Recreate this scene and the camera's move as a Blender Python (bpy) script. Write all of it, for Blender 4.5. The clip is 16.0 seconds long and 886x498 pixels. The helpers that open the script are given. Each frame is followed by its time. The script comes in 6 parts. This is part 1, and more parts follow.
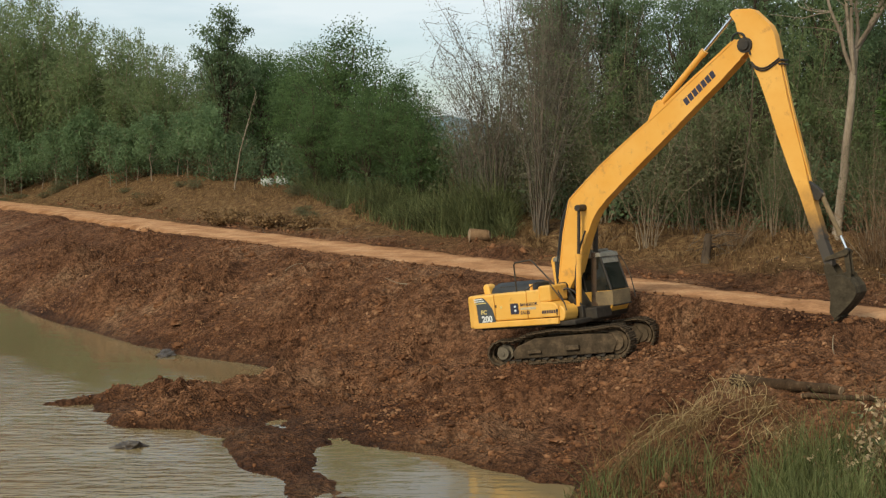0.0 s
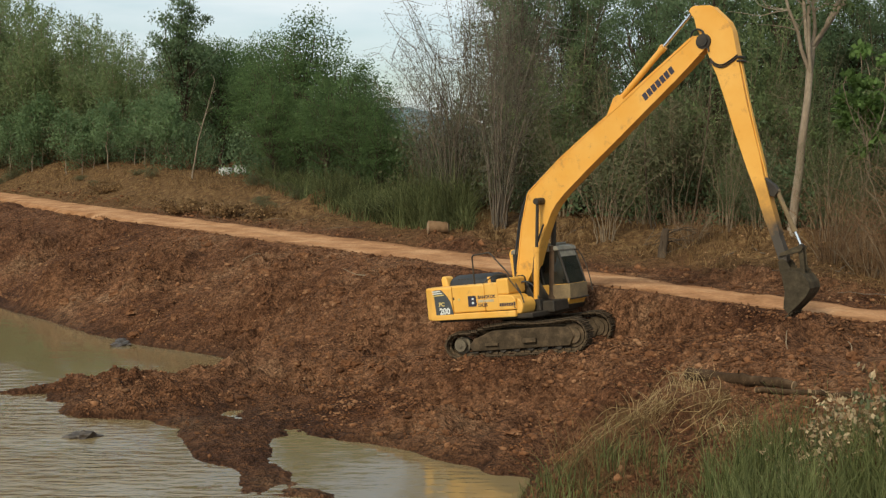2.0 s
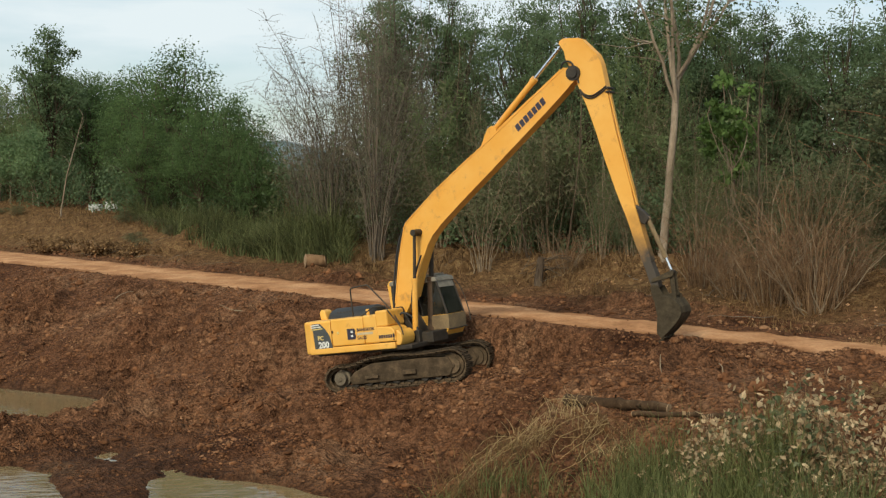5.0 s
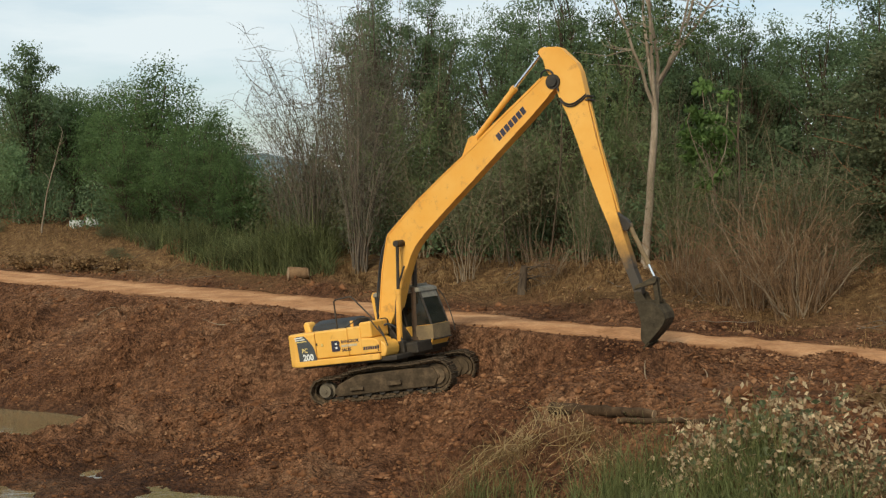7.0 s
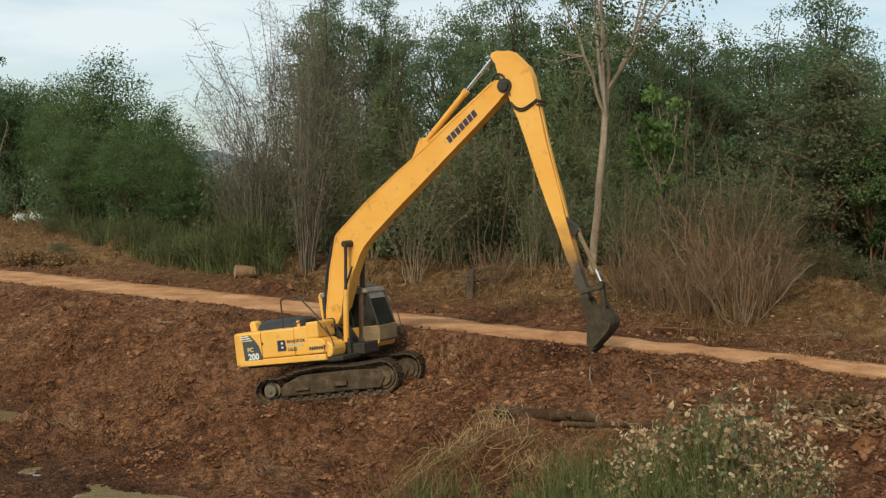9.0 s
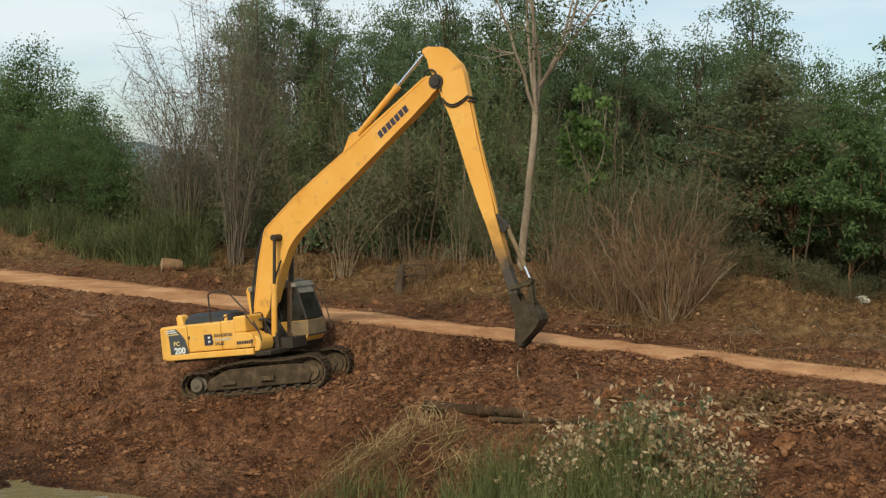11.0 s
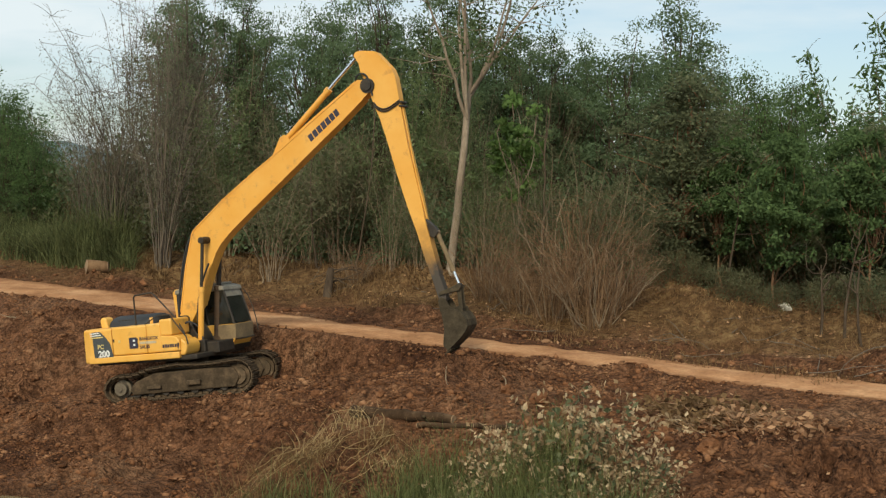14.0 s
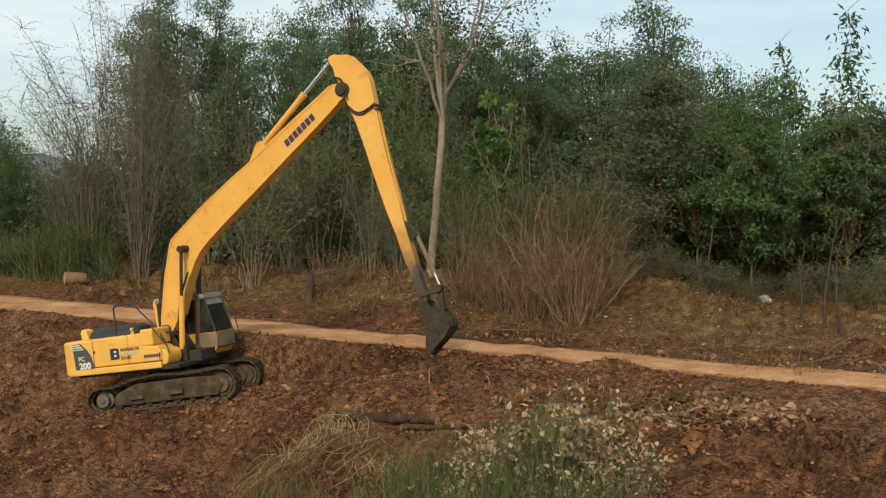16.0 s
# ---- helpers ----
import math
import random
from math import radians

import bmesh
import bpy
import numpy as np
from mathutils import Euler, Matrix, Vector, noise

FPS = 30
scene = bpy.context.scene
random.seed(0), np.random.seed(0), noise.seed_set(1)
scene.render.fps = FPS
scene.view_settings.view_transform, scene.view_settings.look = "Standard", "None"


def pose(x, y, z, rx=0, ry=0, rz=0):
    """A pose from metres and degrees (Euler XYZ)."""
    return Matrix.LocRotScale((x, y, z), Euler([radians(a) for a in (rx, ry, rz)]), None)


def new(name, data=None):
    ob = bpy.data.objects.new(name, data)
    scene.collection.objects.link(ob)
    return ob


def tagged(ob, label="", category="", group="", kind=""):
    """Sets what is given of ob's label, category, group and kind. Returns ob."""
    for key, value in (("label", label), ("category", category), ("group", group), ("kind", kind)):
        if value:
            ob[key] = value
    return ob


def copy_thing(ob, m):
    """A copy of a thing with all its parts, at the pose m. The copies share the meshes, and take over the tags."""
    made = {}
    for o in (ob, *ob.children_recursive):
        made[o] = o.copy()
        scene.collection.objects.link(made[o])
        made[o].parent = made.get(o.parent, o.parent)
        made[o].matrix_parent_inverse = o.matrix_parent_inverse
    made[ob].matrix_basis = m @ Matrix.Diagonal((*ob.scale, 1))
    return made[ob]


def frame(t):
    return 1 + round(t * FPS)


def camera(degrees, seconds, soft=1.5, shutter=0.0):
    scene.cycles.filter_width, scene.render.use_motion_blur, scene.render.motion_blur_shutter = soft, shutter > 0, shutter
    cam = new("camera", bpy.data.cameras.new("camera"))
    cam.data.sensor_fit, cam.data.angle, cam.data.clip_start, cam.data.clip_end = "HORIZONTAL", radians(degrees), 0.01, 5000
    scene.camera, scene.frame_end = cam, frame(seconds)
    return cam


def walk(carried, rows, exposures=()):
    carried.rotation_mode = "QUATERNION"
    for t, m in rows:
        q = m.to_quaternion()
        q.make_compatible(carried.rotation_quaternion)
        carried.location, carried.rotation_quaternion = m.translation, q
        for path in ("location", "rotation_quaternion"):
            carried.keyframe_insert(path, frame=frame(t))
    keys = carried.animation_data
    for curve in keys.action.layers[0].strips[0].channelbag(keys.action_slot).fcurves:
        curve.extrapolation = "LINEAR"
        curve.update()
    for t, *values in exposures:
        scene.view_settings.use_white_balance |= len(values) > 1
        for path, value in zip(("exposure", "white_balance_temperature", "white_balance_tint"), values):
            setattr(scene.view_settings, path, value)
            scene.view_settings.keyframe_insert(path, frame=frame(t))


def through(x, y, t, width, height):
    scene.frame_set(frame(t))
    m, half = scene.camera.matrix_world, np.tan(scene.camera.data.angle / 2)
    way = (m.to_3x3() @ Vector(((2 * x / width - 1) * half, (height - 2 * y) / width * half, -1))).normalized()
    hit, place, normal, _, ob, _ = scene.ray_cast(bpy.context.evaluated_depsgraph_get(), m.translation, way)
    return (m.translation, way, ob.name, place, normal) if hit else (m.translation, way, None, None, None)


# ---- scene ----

# ---- camera: stands on the near embankment and pans to the right ----
EYE_Z = 7.0
cam = camera(40.24, 16.0, soft=1.3)
PAN = (  # seconds, yaw, pitch, roll
    (0.0, 0.00, -4.56, 0.00),
    (0.5, -0.26, -4.64, -0.05),
    (1.0, -0.99, -4.76, -0.20),
    (1.5, -1.63, -4.86, -0.55),
    (2.0, -1.91, -4.93, -0.79),
    (2.5, -1.80, -4.96, -0.69),
    (3.0, -2.18, -4.81, -0.43),
    (3.5, -2.63, -4.59, -0.45),
    (4.0, -3.80, -4.46, -0.46),
    (4.5, -6.51, -3.93, -0.49),
    (4.7, -7.30, -3.64, -0.45),
    (6.8, -8.55, -2.93, 0.88),
    (7.0, -8.63, -2.90, 0.93),
    (7.5, -9.02, -2.81, 1.09),
    (8.0, -9.60, -2.84, 0.79),
    (8.5, -10.31, -2.93, 0.16),
    (9.0, -11.01, -2.83, -0.31),
    (9.2, -11.40, -2.90, -0.52),
    (11.5, -15.06, -2.97, -1.14),
    (12.0, -15.61, -2.91, -1.20),
    (12.5, -15.01, -2.57, -1.20),
    (13.0, -15.09, -2.53, -1.23),
    (13.5, -16.29, -2.46, -1.61),
    (14.0, -17.60, -2.69, -1.89),
    (14.5, -17.37, -3.23, -1.81),
    (15.0, -17.25, -3.66, -1.06),
    (15.5, -18.38, -3.26, -0.37),
    (16.0, -18.64, -2.60, -0.28),
)
walk(cam, [(t, pose(0, 0, EYE_Z, 90 + p, r, y)) for t, y, p, r in PAN],
     [(0.0, 0.22, 6500, 3), (16.0, 0.22, 6500, 3)])

# ---- daylight ----
SUN_TURN, SUN_HEIGHT = 215, 38   # degrees: compass turn of the sun, its height
world = bpy.data.worlds.new("sky")
scene.world = world
world.use_nodes = True
wn, wl = world.node_tree.nodes, world.node_tree.links
wn.clear()
w_out = wn.new("ShaderNodeOutputWorld")
w_bg = wn.new("ShaderNodeBackground")
w_sky = wn.new("ShaderNodeTexSky")
w_sky.sky_type = "NISHITA"
w_sky.sun_disc = False
w_sky.sun_elevation = radians(SUN_HEIGHT)
w_sky.sun_rotation = radians(SUN_TURN)
w_sky.air_density, w_sky.dust_density, w_sky.ozone_density = 1.0, 1.4, 1.2
w_co = wn.new("ShaderNodeTexCoord")
w_map = wn.new("ShaderNodeMapping")
w_map.inputs["Scale"].default_value = (1.6, 1.6, 9.0)
w_cl = wn.new("ShaderNodeTexNoise")
w_cl.inputs["Scale"].default_value = 1.5
w_cl.inputs["Detail"].default_value = 7
w_cl.inputs["Roughness"].default_value = 0.55
w_rmp = wn.new("ShaderNodeValToRGB")
w_rmp.color_ramp.elements[0].position, w_rmp.color_ramp.elements[1].position = 0.38, 0.60
w_rmp.color_ramp.elements[0].color = (0.26, 0.26, 0.26, 1)
w_mix = wn.new("ShaderNodeMixRGB")
w_mix.inputs["Color2"].default_value = (6.4, 6.85, 7.3, 1)
wl.new(w_co.outputs["Generated"], w_map.inputs["Vector"])
wl.new(w_map.outputs["Vector"], w_cl.inputs["Vector"])
wl.new(w_cl.outputs["Fac"], w_rmp.inputs["Fac"])
wl.new(w_rmp.outputs["Color"], w_mix.inputs["Fac"])
wl.new(w_sky.outputs["Color"], w_mix.inputs["Color1"])
wl.new(w_mix.outputs["Color"], w_bg.inputs["Color"])
w_bg.inputs["Strength"].default_value = 0.11
wl.new(w_bg.outputs["Background"], w_out.inputs["Surface"])
sun = new("sun", bpy.data.lights.new("sun", "SUN"))
sun.data.energy, sun.data.angle, sun.data.color = 2.6, radians(16), (1.0, 0.89, 0.72)
sun.matrix_world = pose(0, 0, 40, 90 - SUN_HEIGHT, 0, 180 - SUN_TURN)

# ---- helpers of this scene ----
def part(name, bm, material, parent=None, label="", smooth=False):
    me = bpy.data.meshes.new(name)
    bm.to_mesh(me)
    bm.free()
    return part_mesh(name, me, material, parent, label, smooth)


def part_mesh(name, me, material, parent=None, label="", smooth=False):
    for m in (material if isinstance(material, (list, tuple)) else [material]):
        me.materials.append(m)
    if smooth:
        me.polygons.foreach_set("use_smooth", [True] * len(me.polygons))
    ob = new(name, me)
    if parent is not None:
        ob.parent = parent
    return tagged(ob, label) if label else ob


def raw_mesh(name, verts, faces, indices=None):
    """A mesh from numpy arrays of vertices and equal-sided faces."""
    verts, faces = np.asarray(verts, np.float32), np.asarray(faces, np.int32)
    me = bpy.data.meshes.new(name)
    n, k = faces.shape
    me.vertices.add(len(verts))
    me.vertices.foreach_set("co", verts.ravel())
    me.loops.add(n * k)
    me.loops.foreach_set("vertex_index", faces.ravel())
    me.polygons.add(n)
    me.polygons.foreach_set("loop_start", np.arange(0, n * k, k, dtype=np.int32))
    me.polygons.foreach_set("loop_total", np.full(n, k, np.int32))
    if indices is not None:
        me.polygons.foreach_set("material_index", np.asarray(indices, np.int32))
    me.update(calc_edges=True)
    return me


def box(bm, lo, hi, bevel=0.0, m=None):
    """A box between two corners, with bevelled edges, turned by m."""
    got = bmesh.ops.create_cube(bm, size=1.0)["verts"]
    for v in got:
        v.co = Vector([lo[i] + (v.co[i] + 0.5) * (hi[i] - lo[i]) for i in range(3)])
    edges = {e for v in got for e in v.link_edges}
    faces = {f for v in got for f in v.link_faces}
    if bevel:
        r = bmesh.ops.bevel(bm, geom=list(edges), offset=bevel, segments=2, profile=0.5, affect="EDGES")
        got = list({v for f in r["faces"] for v in f.verts} | {v for v in got if v.is_valid})
    if m is not None:
        for v in got:
            v.co = m @ v.co
    return got


def rod(bm, a, b, r0, r1=None, sides=10):
    """A round bar from a to b."""
    a, b = Vector(a), Vector(b)
    r1 = r0 if r1 is None else r1
    q = (b - a).to_track_quat("Z", "Y")
    rings = []
    for p, r in ((a, r0), (b, r1)):
        rings.append([bm.verts.new(p + q @ Vector((math.cos(i * math.tau / sides) * r, math.sin(i * math.tau / sides) * r, 0))) for i in range(sides)])
    for i in range(sides):
        bm.faces.new((rings[0][i], rings[0][(i + 1) % sides], rings[1][(i + 1) % sides], rings[1][i]))
    bm.faces.new(rings[0][::-1])
    bm.faces.new(rings[1])


def slab(bm, outline, y0, y1, bevel=0.0):
    """A plate: an outline in x and z, from y0 to y1."""
    n = len(outline)
    a = [bm.verts.new((x, y0, z)) for x, z in outline]
    b = [bm.verts.new((x, y1, z)) for x, z in outline]
    fs = [bm.faces.new(a), bm.faces.new(b[::-1])]
    for i in range(n):
        fs.append(bm.faces.new((a[i], b[i], b[(i + 1) % n], a[(i + 1) % n])))
    bmesh.ops.recalc_face_normals(bm, faces=fs)
    if bevel:
        edges = list({e for f in fs for e in f.edges})
        bmesh.ops.bevel(bm, geom=edges, offset=bevel, segments=2, profile=0.5, affect="EDGES")


def thread(name, points, radius, material, parent=None, label="", sharp=False):
    """A hose, wire or stem along points."""
    cu = bpy.data.curves.new(name, "CURVE")
    cu.dimensions, cu.bevel_depth, cu.bevel_resolution, cu.resolution_u = "3D", radius, 2, 6
    sp = cu.splines.new("BEZIER")
    sp.bezier_points.add(len(points) - 1)
    for bp, p in zip(sp.bezier_points, points):
        bp.co, bp.handle_left_type, bp.handle_right_type = p, *(("VECTOR", "VECTOR") if sharp else ("AUTO", "AUTO"))
    tmp = bpy.data.objects.new(name, cu)
    me = bpy.data.meshes.new_from_object(tmp)
    bpy.data.objects.remove(tmp)
    me.materials.clear()
    return part_mesh(name, me, material, parent, label, True)


def empty(name, m, label, category, group="", kind=""):
    ob = new(name)
    ob.empty_display_size = 0.2
    ob.matrix_world = m
    return tagged(ob, label, category, group, kind)


# value noise on arrays
def _hash(ix, iy, seed):
    h = (ix.astype(np.int64) * 374761393 + iy.astype(np.int64) * 668265263 + seed * 1442695041) & 0xFFFFFFFF
    h = ((h ^ (h >> 13)) * 1274126177) & 0xFFFFFFFF
    return ((h ^ (h >> 16)) & 0xFFFF) / 65535.0


def vnoise(x, y, seed=0):
    ix, iy = np.floor(x), np.floor(y)
    fx, fy = x - ix, y - iy
    fx, fy = fx * fx * (3 - 2 * fx), fy * fy * (3 - 2 * fy)
    a, b = _hash(ix, iy, seed), _hash(ix + 1, iy, seed)
    c, d = _hash(ix, iy + 1, seed), _hash(ix + 1, iy + 1, seed)
    return (a + (b - a) * fx) * (1 - fy) + (c + (d - c) * fx) * fy - 0.5


def fbm(x, y, octaves, seed=0):
    s, a = 0.0, 1.0
    for i in range(octaves):
        s = s + a * vnoise(x, y, seed + i)
        x, y, a = x * 2.03 + 11.3, y * 2.03 + 5.7, a * 0.5
    return s


def step(a, b, x):
    t = np.clip((x - a) / (b - a), 0, 1)
    return t * t * (3 - 2 * t)


# ---- materials ----
def mat(name, rough=0.8, metal=0.0):
    m = bpy.data.materials.new(name)
    m.use_nodes = True
    b = m.node_tree.nodes["Principled BSDF"]
    b.inputs["Roughness"].default_value, b.inputs["Metallic"].default_value = rough, metal
    return m, m.node_tree.nodes, m.node_tree.links, b


def ramp(nodes, links, fac, stops):
    r = nodes.new("ShaderNodeValToRGB")
    while len(r.color_ramp.elements) < len(stops):
        r.color_ramp.elements.new(0.5)
    for e, (p, c) in zip(r.color_ramp.elements, stops):
        e.position, e.color = p, (*c, 1)
    links.new(fac, r.inputs["Fac"])
    return r.outputs["Color"]


def tex(nodes, links, scale, detail=4, rough=0.6, coords="Object", stretch=None):
    c = nodes.new("ShaderNodeTexCoord")
    n = nodes.new("ShaderNodeTexNoise")
    n.inputs["Scale"].default_value, n.inputs["Detail"].default_value, n.inputs["Roughness"].default_value = scale, detail, rough
    src = c.outputs[coords]
    if stretch:
        mp = nodes.new("ShaderNodeMapping")
        mp.inputs["Scale"].default_value = stretch
        links.new(src, mp.inputs["Vector"])
        src = mp.outputs["Vector"]
    links.new(src, n.inputs["Vector"])
    return n.outputs["Fac"]


def crumbs(nodes, links, scale, wobble=0.25):
    """Distance from the middle of irregular lumps."""
    c = nodes.new("ShaderNodeTexCoord")
    w = nodes.new("ShaderNodeTexNoise")
    w.inputs["Scale"].default_value, w.inputs["Detail"].default_value = scale * 0.7, 3
    mx = nodes.new("ShaderNodeMixRGB")
    mx.blend_type = "ADD"
    mx.inputs["Fac"].default_value = wobble * 2.0 / scale
    v = nodes.new("ShaderNodeTexVoronoi")
    v.inputs["Scale"].default_value = scale
    links.new(c.outputs["Object"], w.inputs["Vector"])
    links.new(c.outputs["Object"], mx.inputs["Color1"])
    links.new(w.outputs["Color"], mx.inputs["Color2"])
    links.new(mx.outputs["Color"], v.inputs["Vector"])
    return v.outputs["Distance"]


def mixed(nodes, links, kind, fac, a, b):
    m = nodes.new("ShaderNodeMixRGB")
    m.blend_type = kind
    for sock, v in (("Fac", fac), ("Color1", a), ("Color2", b)):
        if isinstance(v, (int, float)):
            m.inputs[sock].default_value = v
        elif isinstance(v, tuple):
            m.inputs[sock].default_value = (*v, 1)
        else:
            links.new(v, m.inputs[sock])
    return m.outputs["Color"]


def bumped(nodes, links, b, height, strength, distance):
    n = nodes.new("ShaderNodeBump")
    n.inputs["Strength"].default_value, n.inputs["Distance"].default_value = strength, distance
    links.new(height, n.inputs["Height"])
    links.new(n.outputs["Normal"], b.inputs["Normal"])


def mottled(name, stops, scale, rough=0.85, metal=0.0, fine=None, bump=0.3, dist=0.02, coords="Object", spread=0.0, stretch=None):
    """A surface of two noises; spread: how far single pieces differ in brightness."""
    m, n, l, b = mat(name, rough, metal)
    if rough >= 0.9:
        b.inputs["Specular IOR Level"].default_value = 0.1
    col = ramp(n, l, tex(n, l, scale, 6, 0.62, coords, stretch), stops)
    f = tex(n, l, fine or scale * 9, 5, 0.65, coords, stretch)
    dark = ramp(n, l, f, [(0.25, (0.62, 0.62, 0.62)), (0.75, (1.25, 1.25, 1.25))])
    col = mixed(n, l, "MULTIPLY", 0.8, col, dark)
    if spread:
        g = n.new("ShaderNodeNewGeometry")
        k = ramp(n, l, g.outputs["Random Per Island"], [(0, (1 - spread,) * 3), (1, (1 + spread,) * 3)])
        col = mixed(n, l, "MULTIPLY", 1.0, col, k)
    l.new(col, b.inputs["Base Color"])
    if bump:
        bumped(n, l, b, f, bump, dist)
    return m


def leafy(name, dark, light, spread=0.35, rough=0.6, through=0.5, even=0.0):
    """Leaves: a colour that differs from leaf to leaf, light passing through."""
    m, n, l, b = mat(name, rough)
    g = n.new("ShaderNodeNewGeometry")
    col = ramp(n, l, g.outputs["Random Per Island"], [(0.0, tuple(a + (b - a) * even for a, b in zip(dark, light))), (0.7, light), (1.0, tuple(min(1, c * (1.3 - 0.25 * even)) for c in light))])
    col = mixed(n, l, "MULTIPLY", 1.0, col, ramp(n, l, tex(n, l, 0.7, 3), [(0.3, (1 - spread,) * 3), (0.7, (1 + spread,) * 3)]))
    l.new(col, b.inputs["Base Color"])
    b.inputs["Specular IOR Level"].default_value = 0.12
    t = n.new("ShaderNodeBsdfTranslucent")
    l.new(col, t.inputs["Color"])
    mx = n.new("ShaderNodeMixShader")
    mx.inputs["Fac"].default_value = through
    l.new(b.outputs["BSDF"], mx.inputs[1])
    l.new(t.outputs["BSDF"], mx.inputs[2])
    l.new(mx.outputs["Shader"], n["Material Output"].inputs["Surface"])
    return m



# ---- the ground: u is metres from the road's middle towards the pond, v metres along the road ----
ROAD_AT, ROAD_WAY, ROAD_SIDE = np.array((0.3, 43.5)), np.array((-0.60, 0.80)), np.array((-0.80, -0.60))
ROAD_Z = 3.0


def to_uv(x, y):
    dx, dy = x - ROAD_AT[0], y - ROAD_AT[1]
    return dx * ROAD_SIDE[0] + dy * ROAD_SIDE[1], dx * ROAD_WAY[0] + dy * ROAD_WAY[1]


def to_xy(u, v):
    return ROAD_AT[0] + u * ROAD_SIDE[0] + v * ROAD_WAY[0], ROAD_AT[1] + u * ROAD_SIDE[1] + v * ROAD_WAY[1]


def road_mid(v):
    return -0.4 - 2.9 * step(10, 60, v) - 0.03 * np.clip(v - 60, 0, 400)


def smax(a, b, k=0.35):
    h = np.clip(0.5 + 0.5 * (a - b) / k, 0, 1)
    return b + (a - b) * h + k * h * (1 - h)


def ground_smooth(x, y):
    """The shape of the land without its roughness."""
    u, v = to_uv(x, y)
    mid = road_mid(v)
    d = u - mid                                   # metres from the road's middle
    # bank from the road down to the water; dug away behind the excavator's ramp
    cut = step(-3.5, -6.0, v) * step(-15.5, -13.0, v)
    reach = 8.6 + 0.05 * np.clip(v, 0, 40) - 0.9 * step(5.0, 0.0, v) - 2.7 * cut + 0.35 * vnoise(v * 0.25, v * 0)
    f = np.clip((d - 1.75) / (reach - 1.35), 0, 2.0)
    bank = ROAD_Z - ROAD_Z * (0.35 * f + 0.65 * f ** 1.5)
    bank = np.where(f > 1, -1.25 * (f - 1) * 3.0, bank)
    bank = np.maximum(bank, -1.3)
    # ramp on which the excavator climbs
    s = (u - 5.4) * -0.354 + (v + 4.7) * -0.935
    w = (u - 5.4) * 0.935 + (v + 4.7) * -0.354 + 0.9
    crest = np.clip(0.42 + 0.140 * s, -1.0, 2.75)
    ramp_z = crest + 0.14 * np.exp(-((w - 2.7) / 0.6) ** 2) * step(2.0, 5.0, s) - 0.62 * np.clip(w - 2.9, 0, 9) - 0.9 * np.clip(-w - 2.6, 0, 9)
    ramp_z = ramp_z - 0.8 * np.clip(-1.5 - s, 0, 9) - 0.7 * np.clip(s - 16, 0, 9)
    # low mud flat that runs out into the pond
    far_edge = np.interp(u, (6.0, 7.6, 9.8, 11.3, 12.6, 13.7, 15.2, 17.0), (-2.2, -2.5, -3.1, -2.6, -1.7, -1.5, -1.3, -1.5)) + 0.35 * vnoise(u * 1.3, u * 0, 5)
    out_u = np.interp(v, (-16.0, -14.8, -13.9, -12.5, -10.9, -9.7, -8.0, -6.9, -5.8, -5.0, -3.2, -2.2, -1.4), (13.6, 13.8, 14.6, 13.8, 14.2, 13.8, 13.2, 13.3, 14.2, 14.7, 14.4, 14.2, 15.6)) + 0.5 * vnoise(v * 1.1, v * 0, 7)
    high = (0.40 - 0.31 * step(-5.4, -7.2, v)) * (1 - 0.62 * step(12.6, 14.6, u))
    flat = high - 0.5 * np.clip(v - far_edge + high / 0.5, 0, 4) - 0.55 * np.clip(u - out_u + high / 0.55, 0, 4)
    flat = flat - 0.25 * np.clip(-15.5 - v, 0, 5) + 0.10 * np.clip(11.0 - u, 0, 4)
    pool = np.exp(-(((u - 11.3 - 0.05 * (v + 14)) / (1.2 + 0.16 * np.clip(-v - 11, 0, 5))) ** 2 + ((v + 14.2) / 3.6) ** 2) ** 2)
    flat = flat - 0.5 * pool
    flat = flat + 0.18 * fbm(x * 0.9, y * 0.9, 4, 81) * step(13.5, 10.5, u - 3 * step(-9, -5, v))
    flat = flat + (0.06 + 0.15 * step(-7.0, -5.0, v)) * fbm(x * 2.1, y * 2.1, 3, 85)
    flat = np.maximum(flat, -1.3)
    # level ground at the pond's near end, with a grown-over edge
    edge_u = 7.2 + 0.10 * np.clip(-v - 16, 0, 60)
    level = 2.75 - 0.42 * np.clip(u - edge_u + 1.5, 0, 30) ** 1.0 - 0.62 * np.clip(v + 18.0 + 0.12 * (u - 5), 0, 12)
    level = np.minimum(level, 2.72)
    level = np.maximum(level, -1.3)
    z = smax(smax(bank, ramp_z), smax(flat, level, 0.25), 0.3)
    # beyond the road: verge, then a low rise under the trees
    rise = 0.95 + 1.35 * step(8, 48, v)
    back = ROAD_Z - 0.05 + rise * step(2.2, 9.0, -d) + 0.18 * np.exp(-((d + 2.9) / 0.5) ** 2) * step(-3, -10, v) + 0.25 * np.exp(-((d + 7.5) / 1.6) ** 2)
    under = ROAD_Z - 0.05 - 0.20 * step(14, 30, v)
    back = np.where(d > -2.6, np.minimum(back, ROAD_Z - 0.15 * step(14, 30, v)), back)
    z = np.where(d < 0, np.where(d < -1.75, back, under), np.where(d < 1.75, under, np.minimum(z, ROAD_Z - 0.02 - 0.18 * step(14, 30, v) * step(3.6, 1.8, d))))
    # low bank of spoil along the road's near edge, highest near the dug ramp's top
    spoil = 0.10 + 0.16 * np.exp(-((v + 14.6) / 1.8) ** 2) + 0.17 * np.exp(-((v + 22.0) / 2.2) ** 2)
